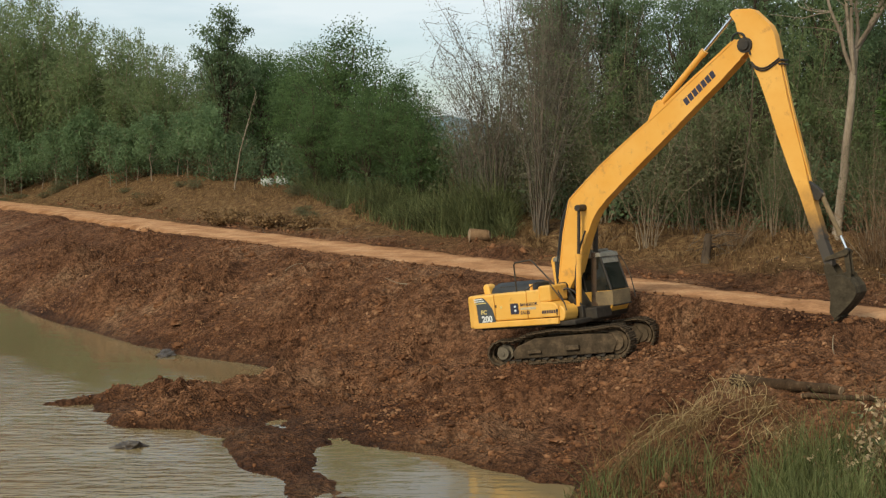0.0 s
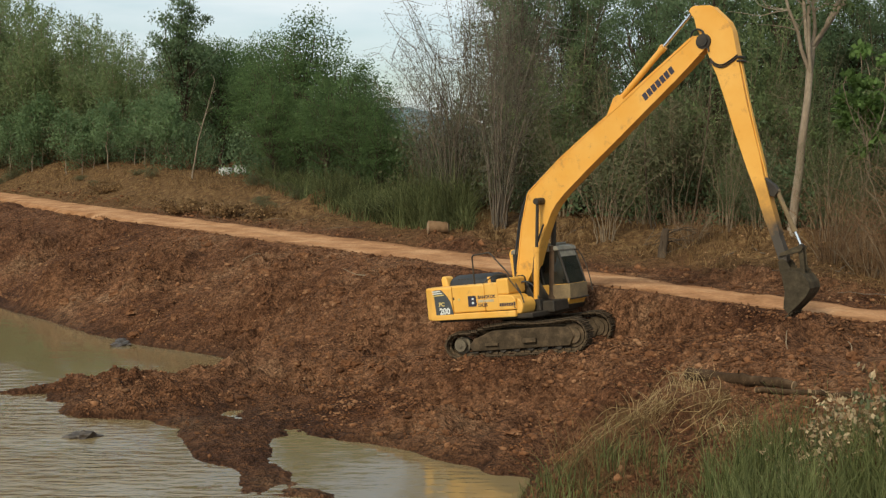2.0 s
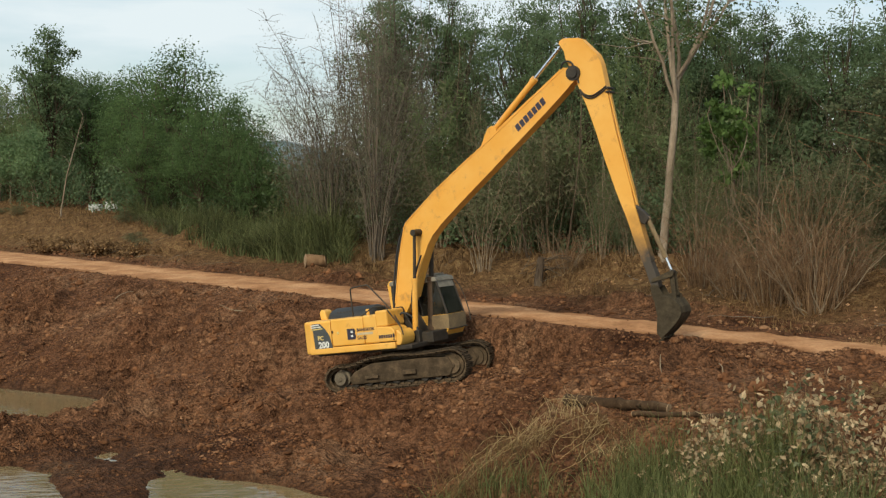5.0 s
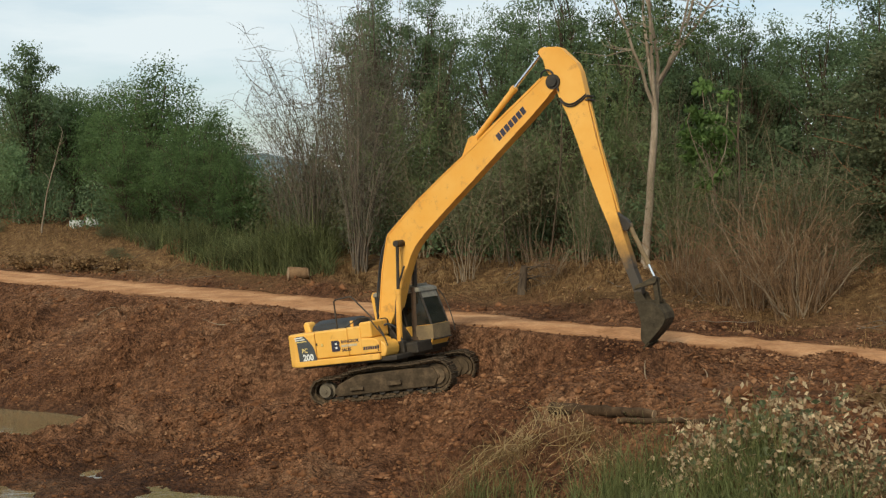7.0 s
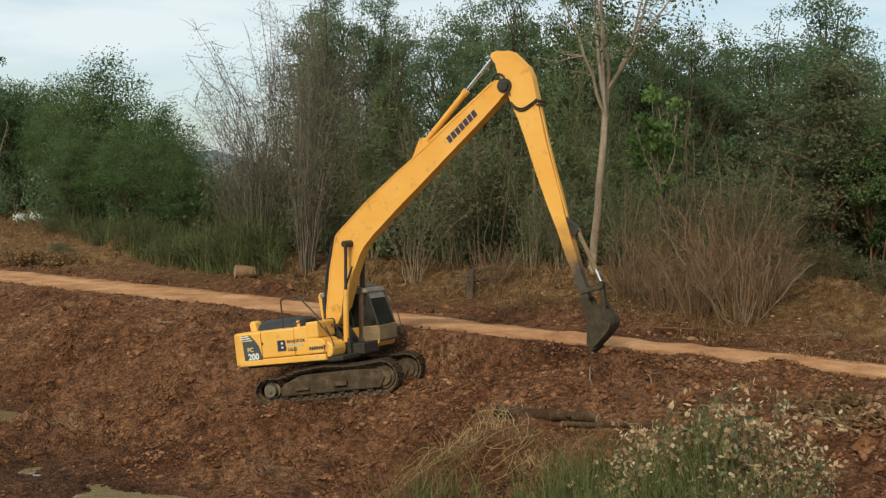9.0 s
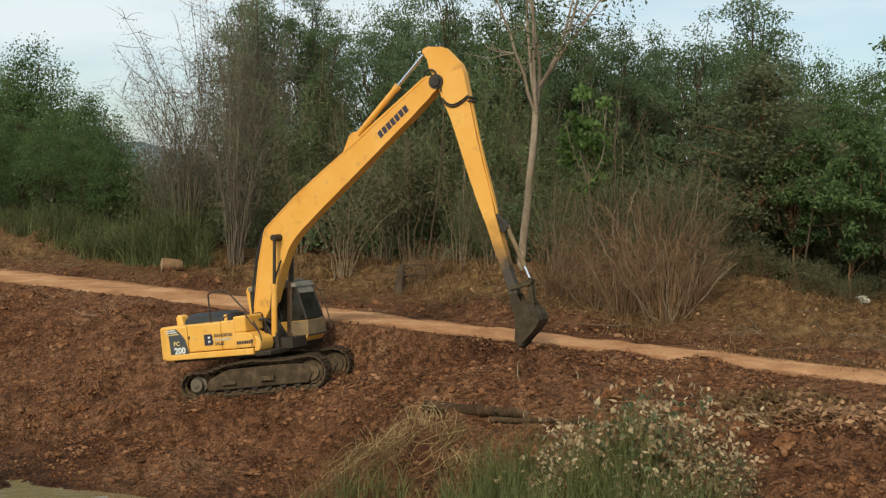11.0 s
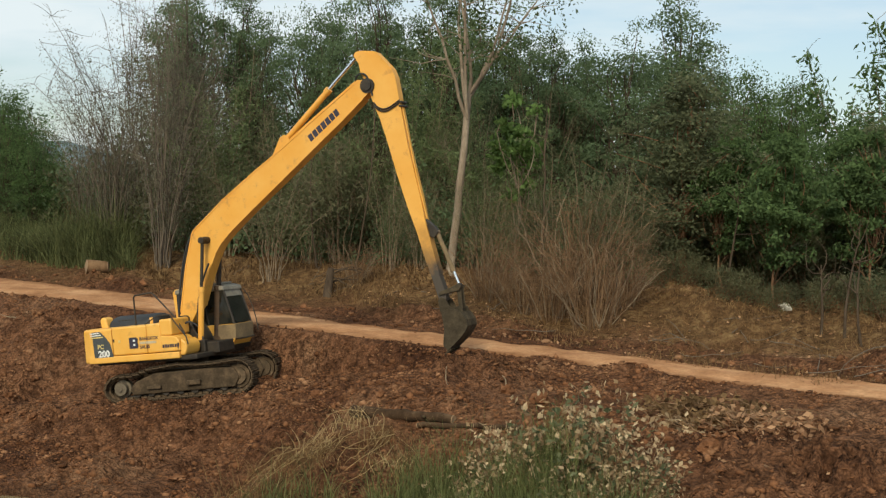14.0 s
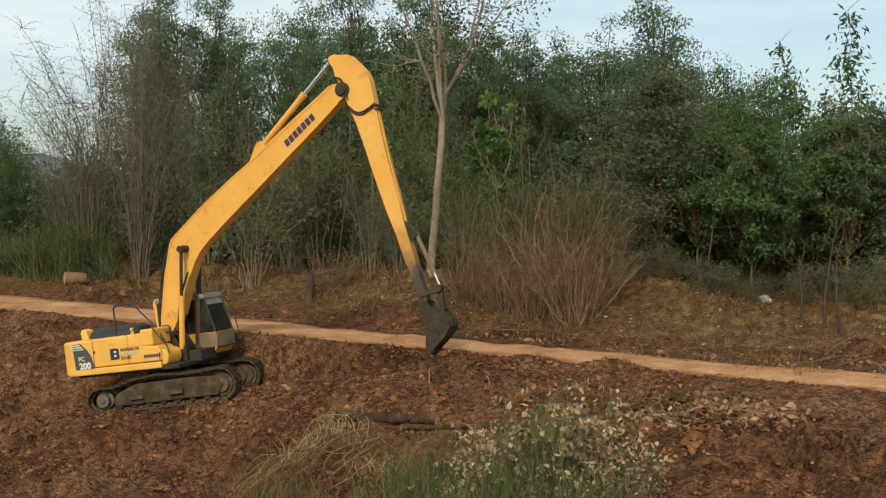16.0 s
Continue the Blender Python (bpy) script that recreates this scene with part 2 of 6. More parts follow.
    z = z + spoil * (0.35 + 1.3 * np.clip(vnoise(v * 0.9, u * 0.9, 12) + 0.4, 0, 1)) * np.exp(-((d - 1.85) / 0.42) ** 2) * step(30, 14, v)
    # embankment on which the camera stands
    r = np.hypot(x, y)
    own = 5.45 - 0.27 * np.clip(r - 2.0, 0, 60)
    z = np.where((d > 2) & (r < 40), np.maximum(z, own), z)
    return z


def roughness(x, y):
    u, v = to_uv(x, y)
    d = u - road_mid(v)
    soil = step(1.6, 3.3, d) + 0.7 * step(-1.9, -2.8, d)
    n = 0.62 * fbm(x * 0.42, y * 0.42, 3, 3) + 0.20 * fbm(x * 1.9, y * 1.9, 3, 9)
    lump = np.abs(fbm(x * 1.7, y * 1.7, 4, 17))
    patchy = 0.25 + 1.2 * step(-0.15, 0.35, fbm(x * 0.75, y * 0.75, 2, 19))
    n = n + 0.36 * (0.22 - lump) * patchy + 0.28 * patchy * (0.3 - np.abs(fbm(x * 3.9, y * 3.9, 3, 23)))
    n = n + 0.16 * np.maximum(0, fbm(x * 8.0, y * 8.0, 2, 27)) * (0.5 + 1.6 * np.maximum(0, vnoise(x * 0.8, y * 0.8, 28)))
    # gullies that run down the bank
    n = n + 0.34 * fbm(v * 0.9 + u * 0.15, u * 0.16, 3, 31) * step(2.0, 3.2, d)
    # pressed flatter where the machine has driven
    s = (u - 5.4) * -0.354 + (v + 4.7) * -0.935
    w = (u - 5.4) * 0.935 + (v + 4.7) * -0.354 + 0.9
    drive = step(2.5, 1.6, np.abs(w)) * step(-1, 1, s) * step(9.5, 7.5, s)
    calm = 0.30 + 1.25 * step(-0.22, 0.26, fbm(x * 0.42, y * 0.42, 2, 61))
    rake = np.exp(-(((u - 5.3) / 1.5) ** 2 + ((v + 3.2) / 1.4) ** 2) ** 2)
    n = n * (1 - 0.7 * rake) + rake * 0.11 * np.abs(np.sin((v * 0.9 + u * 0.5 + 0.25 * np.sin(u * 1.3)) * 5.0))
    return n * soil * calm * (1 - 0.6 * drive)


DIG_X, DIG_Y, DIG_TURN = 3.49, 33.1, radians(-26.5)     # where the excavator stands, and its tracks' heading


def ground_at(x, y):
    x, y = np.asarray(x, float), np.asarray(y, float)
    z = ground_smooth(x, y)
    low = 0.14 + 0.86 * step(0.12, 0.7, z)
    near = step(260, 120, np.hypot(x, y))
    z = z + roughness(x, y) * low * near
    # trodden bed under the tracks
    ax = (x - DIG_X) * math.cos(DIG_TURN) + (y - DIG_Y) * math.sin(DIG_TURN)
    ay = -(x - DIG_X) * math.sin(DIG_TURN) + (y - DIG_Y) * math.cos(DIG_TURN)
    bed = 1.40 + 0.142 * ax + 0.028 * ay + 0.22 * fbm(x * 1.8, y * 1.8, 3, 51) + 0.25 * (0.2 - np.abs(fbm(x * 3.9, y * 3.9, 3, 23)))
    k = step(3.6, 2.3, -ax) * step(8.5, 4.0, ax) * step(2.6, 1.5, ay) * step(3.4, 1.6, -ay)
    u, v = to_uv(x, y)
    k = k * step(1.5, 2.3, u - road_mid(v))
    return z + (bed - z) * k


def graded(lo, a, b, hi, fine, growth):
    out = list(np.arange(a, b, fine))
    g, p = fine, a
    while p > lo:
        g *= growth
        p -= g
        out.insert(0, p)
    g, p = fine, b
    while p < hi:
        out.append(p)
        g *= growth
        p += g
    return np.array(out)


soil_m, n_, l_, b_ = mat("red_earth", 0.93)
big = ramp(n_, l_, tex(n_, l_, 0.28, 5, 0.6), [(0.28, (0.088, 0.038, 0.0195)), (0.42, (0.172, 0.079, 0.040)), (0.58, (0.238, 0.116, 0.060)), (0.74, (0.37, 0.215, 0.121))])
mid_f = tex(n_, l_, 2.6, 7, 0.72)
col_ = mixed(n_, l_, "MULTIPLY", 0.85, big, ramp(n_, l_, mid_f, [(0.32, (0.36, 0.34, 0.33)), (0.5, (0.95, 0.95, 0.95)), (0.7, (1.5, 1.45, 1.4))]))
fine_f = tex(n_, l_, 17, 6, 0.75)
col_ = mixed(n_, l_, "MULTIPLY", 0.7, col_, ramp(n_, l_, fine_f, [(0.30, (0.55, 0.55, 0.55)), (0.7, (1.3, 1.3, 1.3))]))
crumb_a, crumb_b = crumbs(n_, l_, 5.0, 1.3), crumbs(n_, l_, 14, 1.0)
# shade between the crumbs is put into the colour; their middles are lighter
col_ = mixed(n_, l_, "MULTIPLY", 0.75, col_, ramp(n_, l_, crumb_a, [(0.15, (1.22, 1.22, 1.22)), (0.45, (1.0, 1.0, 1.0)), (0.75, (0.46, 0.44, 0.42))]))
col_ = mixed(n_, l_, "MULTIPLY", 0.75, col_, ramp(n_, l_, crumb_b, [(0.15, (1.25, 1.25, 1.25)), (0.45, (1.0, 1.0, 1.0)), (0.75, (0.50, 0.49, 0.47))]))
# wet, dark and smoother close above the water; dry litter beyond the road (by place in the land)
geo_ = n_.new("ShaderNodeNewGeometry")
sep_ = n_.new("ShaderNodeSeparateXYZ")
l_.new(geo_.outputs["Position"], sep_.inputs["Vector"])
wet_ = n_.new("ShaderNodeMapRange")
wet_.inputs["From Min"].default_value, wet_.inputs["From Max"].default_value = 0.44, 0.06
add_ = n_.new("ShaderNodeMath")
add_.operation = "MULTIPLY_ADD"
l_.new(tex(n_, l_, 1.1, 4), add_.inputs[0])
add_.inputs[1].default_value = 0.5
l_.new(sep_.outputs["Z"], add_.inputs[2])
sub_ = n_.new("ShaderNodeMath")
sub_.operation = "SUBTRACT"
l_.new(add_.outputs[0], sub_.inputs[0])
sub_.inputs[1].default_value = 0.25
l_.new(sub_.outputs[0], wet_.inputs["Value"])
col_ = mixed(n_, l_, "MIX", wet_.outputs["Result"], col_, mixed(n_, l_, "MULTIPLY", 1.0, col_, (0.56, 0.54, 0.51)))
far_ = n_.new("ShaderNodeVectorMath")
far_.operation = "DOT_PRODUCT"
l_.new(geo_.outputs["Position"], far_.inputs[0])
far_.inputs[1].default_value = (ROAD_SIDE[0], ROAD_SIDE[1], 0)
off_ = n_.new("ShaderNodeMath")
off_.operation = "MULTIPLY_ADD"
l_.new(tex(n_, l_, 0.5, 5), off_.inputs[0])
off_.inputs[1].default_value = 5.0
l_.new(far_.outputs["Value"], off_.inputs[2])
lit_ = n_.new("ShaderNodeMapRange")
base_ = float(ROAD_AT @ ROAD_SIDE)
lit_.inputs["From Min"].default_value, lit_.inputs["From Max"].default_value = base_ - 0.5, base_ - 3.0
l_.new(off_.outputs[0], lit_.inputs["Value"])
litter_ = ramp(n_, l_, tex(n_, l_, 3.1, 7, 0.75), [(0.32, (0.066, 0.036, 0.017)), (0.5, (0.165, 0.092, 0.041)), (0.64, (0.285, 0.178, 0.082)), (0.76, (0.42, 0.290, 0.145))])
col_ = mixed(n_, l_, "MIX", lit_.outputs["Result"], col_, litter_)
l_.new(col_, b_.inputs["Base Color"])
b_.inputs["Specular IOR Level"].default_value = 0.08
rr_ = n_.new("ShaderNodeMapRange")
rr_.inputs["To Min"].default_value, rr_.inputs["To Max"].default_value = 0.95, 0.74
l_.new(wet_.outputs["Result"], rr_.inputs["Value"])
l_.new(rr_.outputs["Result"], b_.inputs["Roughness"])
lumps_ = mixed(n_, l_, "ADD", 0.6, crumb_a, crumb_b)
inv_ = n_.new("ShaderNodeInvert")
l_.new(lumps_, inv_.inputs["Color"])
bumped(n_, l_, b_, mixed(n_, l_, "ADD", 0.7, inv_.outputs["Color"], mixed(n_, l_, "ADD", 0.5, mid_f, fine_f)), 1.0, 0.14)

gx = graded(-1500, -22, 19, 1500, 0.115, 1.15)
gy = graded(-600, 16, 48, 2500, 0.115, 1.035)
GX, GY = np.meshgrid(gx, gy)
GZ = ground_at(GX, GY)
nx, ny = len(gx), len(gy)
idx = np.arange(nx * ny).reshape(ny, nx)
quads = np.stack([idx[:-1, :-1], idx[:-1, 1:], idx[1:, 1:], idx[1:, :-1]], -1).reshape(-1, 4)
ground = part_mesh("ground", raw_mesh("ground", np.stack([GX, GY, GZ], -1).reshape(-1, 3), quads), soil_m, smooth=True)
tagged(ground, "rough red-brown dug earth sloping from the road to the pond", "ground", kind="structure")

# ---- dirt road ----
road_m = mottled("packed_clay", [(0.32, (0.27, 0.128, 0.058)), (0.48, (0.40, 0.205, 0.098)), (0.66, (0.52, 0.295, 0.152))], 0.7, 0.93, fine=9, bump=0.45, dist=0.03)
# red earth trodden in from both sides and left along the middle
n_, l_ = road_m.node_tree.nodes, road_m.node_tree.links
b_ = n_["Principled BSDF"]
side_ = n_.new("ShaderNodeAttribute")
side_.attribute_name = "across"
worn_ = n_.new("ShaderNodeMath")
worn_.operation = "MULTIPLY_ADD"
l_.new(tex(n_, l_, 0.9, 6, 0.7), worn_.inputs[0])
worn_.inputs[1].default_value = 1.5
l_.new(side_.outputs["Fac"], worn_.inputs[2])
soft_ = ramp(n_, l_, worn_.outputs[0], [(0.0, (0.55, 0.55, 0.55)), (0.72, (0, 0, 0)), (0.98, (0, 0, 0)), (1.0, (0, 0, 0))])
edge_ = n_.new("ShaderNodeMapRange")
edge_.inputs["From Min"].default_value, edge_.inputs["From Max"].default_value = 1.25, 1.65
l_.new(worn_.outputs[0], edge_.inputs["Value"])
clay_ = b_.inputs["Base Color"].links[0].from_socket
loose_ = ramp(n_, l_, tex(n_, l_, 4, 6, 0.7), [(0.3, (0.15, 0.062, 0.025)), (0.7, (0.30, 0.145, 0.062))])
clay_ = mixed(n_, l_, "MIX", soft_, clay_, loose_)
l_.new(mixed(n_, l_, "MIX", edge_.outputs["Result"], clay_, loose_), b_.inputs["Base Color"])
rv = np.concatenate([np.arange(-60, -32, 0.8), np.arange(-32, 40, 0.2), np.arange(40, 220, 1.5)])
ru = np.linspace(-1, 1, 41)
RU, RV = np.meshgrid(ru, rv)
half = 1.52 + 0.40 * step(-4, 8, RV) + 0.95 * np.clip(-RU * 4, 0, 1) * step(-9, 0, RV) * step(42, 24, RV) + 0.70 * vnoise(RV * 0.45, RU * 0 + np.sign(RU) * 3.3, 2) + 0.30 * vnoise(RV * 1.7, RU * 0 + np.sign(RU) * 7.1, 3)
lat = RU * half
rx, ry = to_xy(road_mid(RV) + lat, RV)
rz = ROAD_Z + 0.03 - 0.045 * (np.exp(-((lat - 0.75) / 0.28) ** 2) + np.exp(-((lat + 0.75) / 0.28) ** 2)) - (0.16 + 0.55 * step(12, 26, RV)) * np.abs(RU) ** 6 + 0.05 * fbm(rx * 1.1, ry * 1.1, 3, 41) + 0.02 * fbm(rx * 5, ry * 5, 2, 44)
ri = np.arange(RU.size).reshape(RU.shape)
rq = np.stack([ri[:-1, :-1], ri[:-1, 1:], ri[1:, 1:], ri[1:, :-1]], -1).reshape(-1, 4)
road = part_mesh("road", raw_mesh("road", np.stack([rx, ry, rz], -1).reshape(-1, 3), rq[:, ::-1]), road_m, smooth=True)
across = road.data.attributes.new("across", "FLOAT", "POINT")
across.data.foreach_set("value", np.abs(RU).astype(np.float32).ravel())
tagged(road, "pale orange packed clay road with two wheel ruts", "road", kind="structure")

# ---- pond ----
water_m, n_, l_, b_ = mat("muddy_water", 0.04)
l_.new(ramp(n_, l_, tex(n_, l_, 0.12, 4), [(0.3, (0.165, 0.122, 0.060)), (0.7, (0.220, 0.164, 0.084))]), b_.inputs["Base Color"])
b_.inputs["IOR"].default_value = 1.36
# wind ripples on the open water, calm in the lee of the banks
pos_ = n_.new("ShaderNodeNewGeometry")
open_ = n_.new("ShaderNodeVectorMath")
open_.operation = "DOT_PRODUCT"
l_.new(pos_.outputs["Position"], open_.inputs[0])
open_.inputs[1].default_value = (ROAD_SIDE[0], ROAD_SIDE[1], 0)
wind_ = n_.new("ShaderNodeMapRange")
wind_.inputs["From Min"].default_value, wind_.inputs["From Max"].default_value = float(ROAD_AT @ ROAD_SIDE) + 13.0, float(ROAD_AT @ ROAD_SIDE) + 17.5
wind_.inputs["To Min"].default_value, wind_.inputs["To Max"].default_value = 0.06, 1.0
l_.new(open_.outputs["Value"], wind_.inputs["Value"])
gust = mixed(n_, l_, "MULTIPLY", 1.0, wind_.outputs["Result"], ramp(n_, l_, tex(n_, l_, 0.3, 3, 0.6), [(0.36, (0.35, 0.35, 0.35)), (0.56, (1, 1, 1))]))
wv = mixed(n_, l_, "MULTIPLY", 1.0, tex(n_, l_, 2.6, 3, 0.5, stretch=(0.45, 1.7, 1)), gust)
wv2 = tex(n_, l_, 1.1, 2, 0.5, stretch=(0.7, 1.2, 1))
bumped(n_, l_, b_, mixed(n_, l_, "ADD", 1.0, wv, mixed(n_, l_, "MULTIPLY", 1.0, wv2, (0.05, 0.05, 0.05))), 0.9, 0.17)
l_.new(b_.inputs["Normal"].links[0].from_socket, b_.inputs["Coat Normal"])
b_.inputs["Coat Weight"].default_value, b_.inputs["Coat Roughness"].default_value, b_.inputs["Coat IOR"].default_value = 0.25, 0.03, 1.4
b_.inputs["Specular IOR Level"].default_value = 0.7
bm = bmesh.new()
wx = [-900, -300, -120, -60, -30, 0, 10.5, 30]
for i in range(len(wx) - 1):
    ys = (4, 70) if i >= 3 else (-200, 900)
    bm.faces.new([bm.verts.new(p) for p in ((wx[i], ys[0], 0), (wx[i + 1], ys[0], 0), (wx[i + 1], ys[1], 0), (wx[i], ys[1], 0))])
water = part("water", bm, water_m)
tagged(water, "still brown muddy pond water with faint ripples", "water", kind="structure")

# ---- excavator: x forward, y to its left, z up from the ground under the slewing ring ----
def paint(name, base, faded, rough=0.42, dirt=(0.20, 0.11, 0.055), amount=0.62):
    """Weathered enamel: faded patches, dirt, scratches."""
    m, n, l, b = mat(name, rough)
    col = ramp(n, l, tex(n, l, 0.9, 5), [(0.35, base), (0.7, faded)])
    d1 = ramp(n, l, tex(n, l, 2.3, 8, 0.72), [(amount - 0.04, (0, 0, 0)), (amount + 0.14, (1, 1, 1))])
    col = mixed(n, l, "MIX", mixed(n, l, "MULTIPLY", 1.0, d1, (0.75, 0.75, 0.75)), col, dirt)
    d2 = ramp(n, l, tex(n, l, 14, 4, 0.7, stretch=(1, 1, 0.25)), [(0.66, (0, 0, 0)), (0.74, (1, 1, 1))])
    col = mixed(n, l, "MIX", mixed(n, l, "MULTIPLY", 1.0, d2, (0.45, 0.45, 0.45)), col, dirt)
    l.new(col, b.inputs["Base Color"])
    l.new(ramp(n, l, tex(n, l, 3.5, 5), [(0.3, (rough - 0.1,) * 3), (0.8, (rough + 0.3,) * 3)]), b.inputs["Roughness"])
    bumped(n, l, b, tex(n, l, 22, 3), 0.06, 0.01)
    return m


yellow = paint("yellow_enamel", (0.71, 0.355, 0.050), (0.76, 0.425, 0.095))
yellow_arm = paint("orange_yellow_enamel", (0.69, 0.322, 0.040), (0.74, 0.392, 0.080), amount=0.60)
# the arm's end is caked with mud: by height along the arm
mud_arm, n_, l_, b_ = mat("muddy_enamel", 0.6)
sp_ = n_.new("ShaderNodeSeparateXYZ")
tc_ = n_.new("ShaderNodeTexCoord")
l_.new(tc_.outputs["Object"], sp_.inputs["Vector"])
ma_ = n_.new("ShaderNodeMath")
ma_.operation = "MULTIPLY_ADD"
l_.new(tex(n_, l_, 2.2, 6, 0.7), ma_.inputs[0])
ma_.inputs[1].default_value = -1.5
l_.new(sp_.outputs["Z"], ma_.inputs[2])
mr_ = n_.new("ShaderNodeMapRange")
mr_.inputs["From Min"].default_value, mr_.inputs["From Max"].default_value = 3.4, 1.9
l_.new(ma_.outputs[0], mr_.inputs["Value"])
base_col = ramp(n_, l_, tex(n_, l_, 0.8, 5), [(0.3, (0.69, 0.318, 0.038)), (0.7, (0.74, 0.388, 0.075))])
base_col = mixed(n_, l_, "MIX", mixed(n_, l_, "MULTIPLY", 1.0, ramp(n_, l_, tex(n_, l_, 2.6, 8, 0.75), [(0.58, (0, 0, 0)), (0.74, (1, 1, 1))]), (0.7, 0.7, 0.7)), base_col, (0.30, 0.13, 0.04))
l_.new(mixed(n_, l_, "MIX", mr_.outputs["Result"], base_col, (0.055, 0.042, 0.030)), b_.inputs["Base Color"])
bumped(n_, l_, b_, tex(n_, l_, 20, 3), 0.08, 0.01)

grease = mottled("greasy_black_steel", [(0.3, (0.018, 0.015, 0.012)), (0.7, (0.06, 0.045, 0.03))], 3, 0.6, 0.3, bump=0.3, dist=0.01)
mud_steel = mottled("mud_caked_steel", [(0.3, (0.044, 0.032, 0.020)), (0.5, (0.085, 0.060, 0.037)), (0.7, (0.165, 0.112, 0.068))], 3.2, 0.92, 0.0, fine=22, bump=0.6, dist=0.02, spread=0.25)
bucket_m = mottled("wet_mud_bucket", [(0.3, (0.034, 0.027, 0.018)), (0.55, (0.068, 0.053, 0.034)), (0.75, (0.13, 0.094, 0.056))], 2.6, 0.9, 0.0, fine=16, bump=0.6, dist=0.02)
chrome = mat("chrome_rod", 0.26, 1.0)[0]
chrome.node_tree.nodes["Principled BSDF"].inputs["Base Color"].default_value = (0.85, 0.86, 0.87, 1)
rubber = mottled("black_cover", [(0.3, (0.012, 0.013, 0.014)), (0.7, (0.028, 0.029, 0.029))], 2, 0.62, fine=30, bump=0.15, dist=0.005)
grey_decal = mottled("dark_grey_decal", [(0.3, (0.045, 0.05, 0.052)), (0.7, (0.075, 0.08, 0.08))], 2, 0.5, bump=0)
ink = mottled("dark_blue_ink", [(0.3, (0.02, 0.018, 0.035)), (0.7, (0.035, 0.03, 0.05))], 3, 0.5, bump=0)
white_ink = mottled("white_decal", [(0.3, (0.62, 0.62, 0.58)), (0.7, (0.78, 0.78, 0.74))], 3, 0.5, bump=0)
cream_ink = mottled("cream_decal", [(0.3, (0.60, 0.46, 0.16)), (0.7, (0.70, 0.55, 0.2))], 3, 0.5, bump=0)
pale_ink = mottled("washed_out_decal", [(0.3, (0.45, 0.36, 0.22)), (0.7, (0.55, 0.45, 0.3))], 3, 0.5, bump=0)
grey_roof = mottled("dusty_grey_roof", [(0.3, (0.15, 0.135, 0.105)), (0.7, (0.30, 0.27, 0.21))], 3, 0.7, fine=20)
dusty = mottled("dusty_dark_panel", [(0.3, (0.13, 0.090, 0.050)), (0.7, (0.27, 0.185, 0.090))], 2.5, 0.85)
# far boom cylinder: dust, and the shade behind the boom, in one dark colour
shaded_dusty = mottled("shaded_dusty_paint", [(0.3, (0.045, 0.026, 0.015)), (0.7, (0.12, 0.070, 0.035))], 2.5, 0.8)
glass_m, n_, l_, b_ = mat("tinted_glass", 0.12)
l_.new(ramp(n_, l_, tex(n_, l_, 4, 5), [(0.35, (0.010, 0.012, 0.011)), (0.75, (0.035, 0.034, 0.028))]), b_.inputs["Base Color"])
cab_dark = mottled("dark_cab_interior", [(0.3, (0.012, 0.012, 0.011)), (0.7, (0.03, 0.028, 0.025))], 3, 0.8)

EX = pose(3.49, 33.1, 1.35, -0.6, -8.1, -38.0) @ Matrix.Scale(0.95, 4)
excavator = empty("excavator", EX, "yellow long-reach crawler excavator with mud-caked tracks on red earth", "excavator")


def ring_path(n):
    """Points and directions round a track, in x and z: idler, top run, sprocket, bottom run."""
    r, half = 0.42, 1.68
    straight, arc = 2 * half, math.pi * r
    total = 2 * straight + 2 * arc
    for i in range(n):
        d = i / n * total
        if d < straight:
            x = -half + d
            yield x, 0.04, 0.0
        elif d < straight + arc:
            a = (d - straight) / r
            yield half + r * math.sin(a), 0.04 + r - r * math.cos(a), a
        elif d < 2 * straight + arc:
            k = (d - straight - arc) / straight
            yield half - k * straight, 0.04 + 2 * r - 0.05 * math.sin(k * math.pi * 2.0) ** 2, math.pi
        else:
            a = (d - 2 * straight - arc) / r
            yield -half - r * math.sin(a), 0.04 + r + r * math.cos(a), math.pi + a


def low_tail(x):
    """The tracks are lower at their rear wheel."""
    return float(np.interp(x, (-2.2, -1.35, -0.75, 3), (0.74, 0.76, 1.0, 1.0)))


TURN_LOW = pose(0, 0, 0, 0, 0, 11.5)    # the tracks point further left than the cab
bm = bmesh.new()
box(bm, (-0.105, -0.30, -0.035), (0.085, 0.30, 0.0), 0.008)
box(bm, (-0.075, -0.30, -0.075), (-0.05, 0.30, -0.035))
box(bm, (-0.01, -0.30, -0.07), (0.012, 0.30, -0.035))
box(bm, (0.05, -0.30, -0.07), (0.07, 0.30, -0.035))
box(bm, (-0.09, -0.12, 0.0), (0.09, -0.06, 0.07), 0.01)
box(bm, (-0.09, 0.06, 0.0), (0.09, 0.12, 0.07), 0.01)
shoe_mesh = bpy.data.meshes.new("shoe")
bm.to_mesh(shoe_mesh)
bm.free()
shoe_mesh.materials.append(mud_steel)


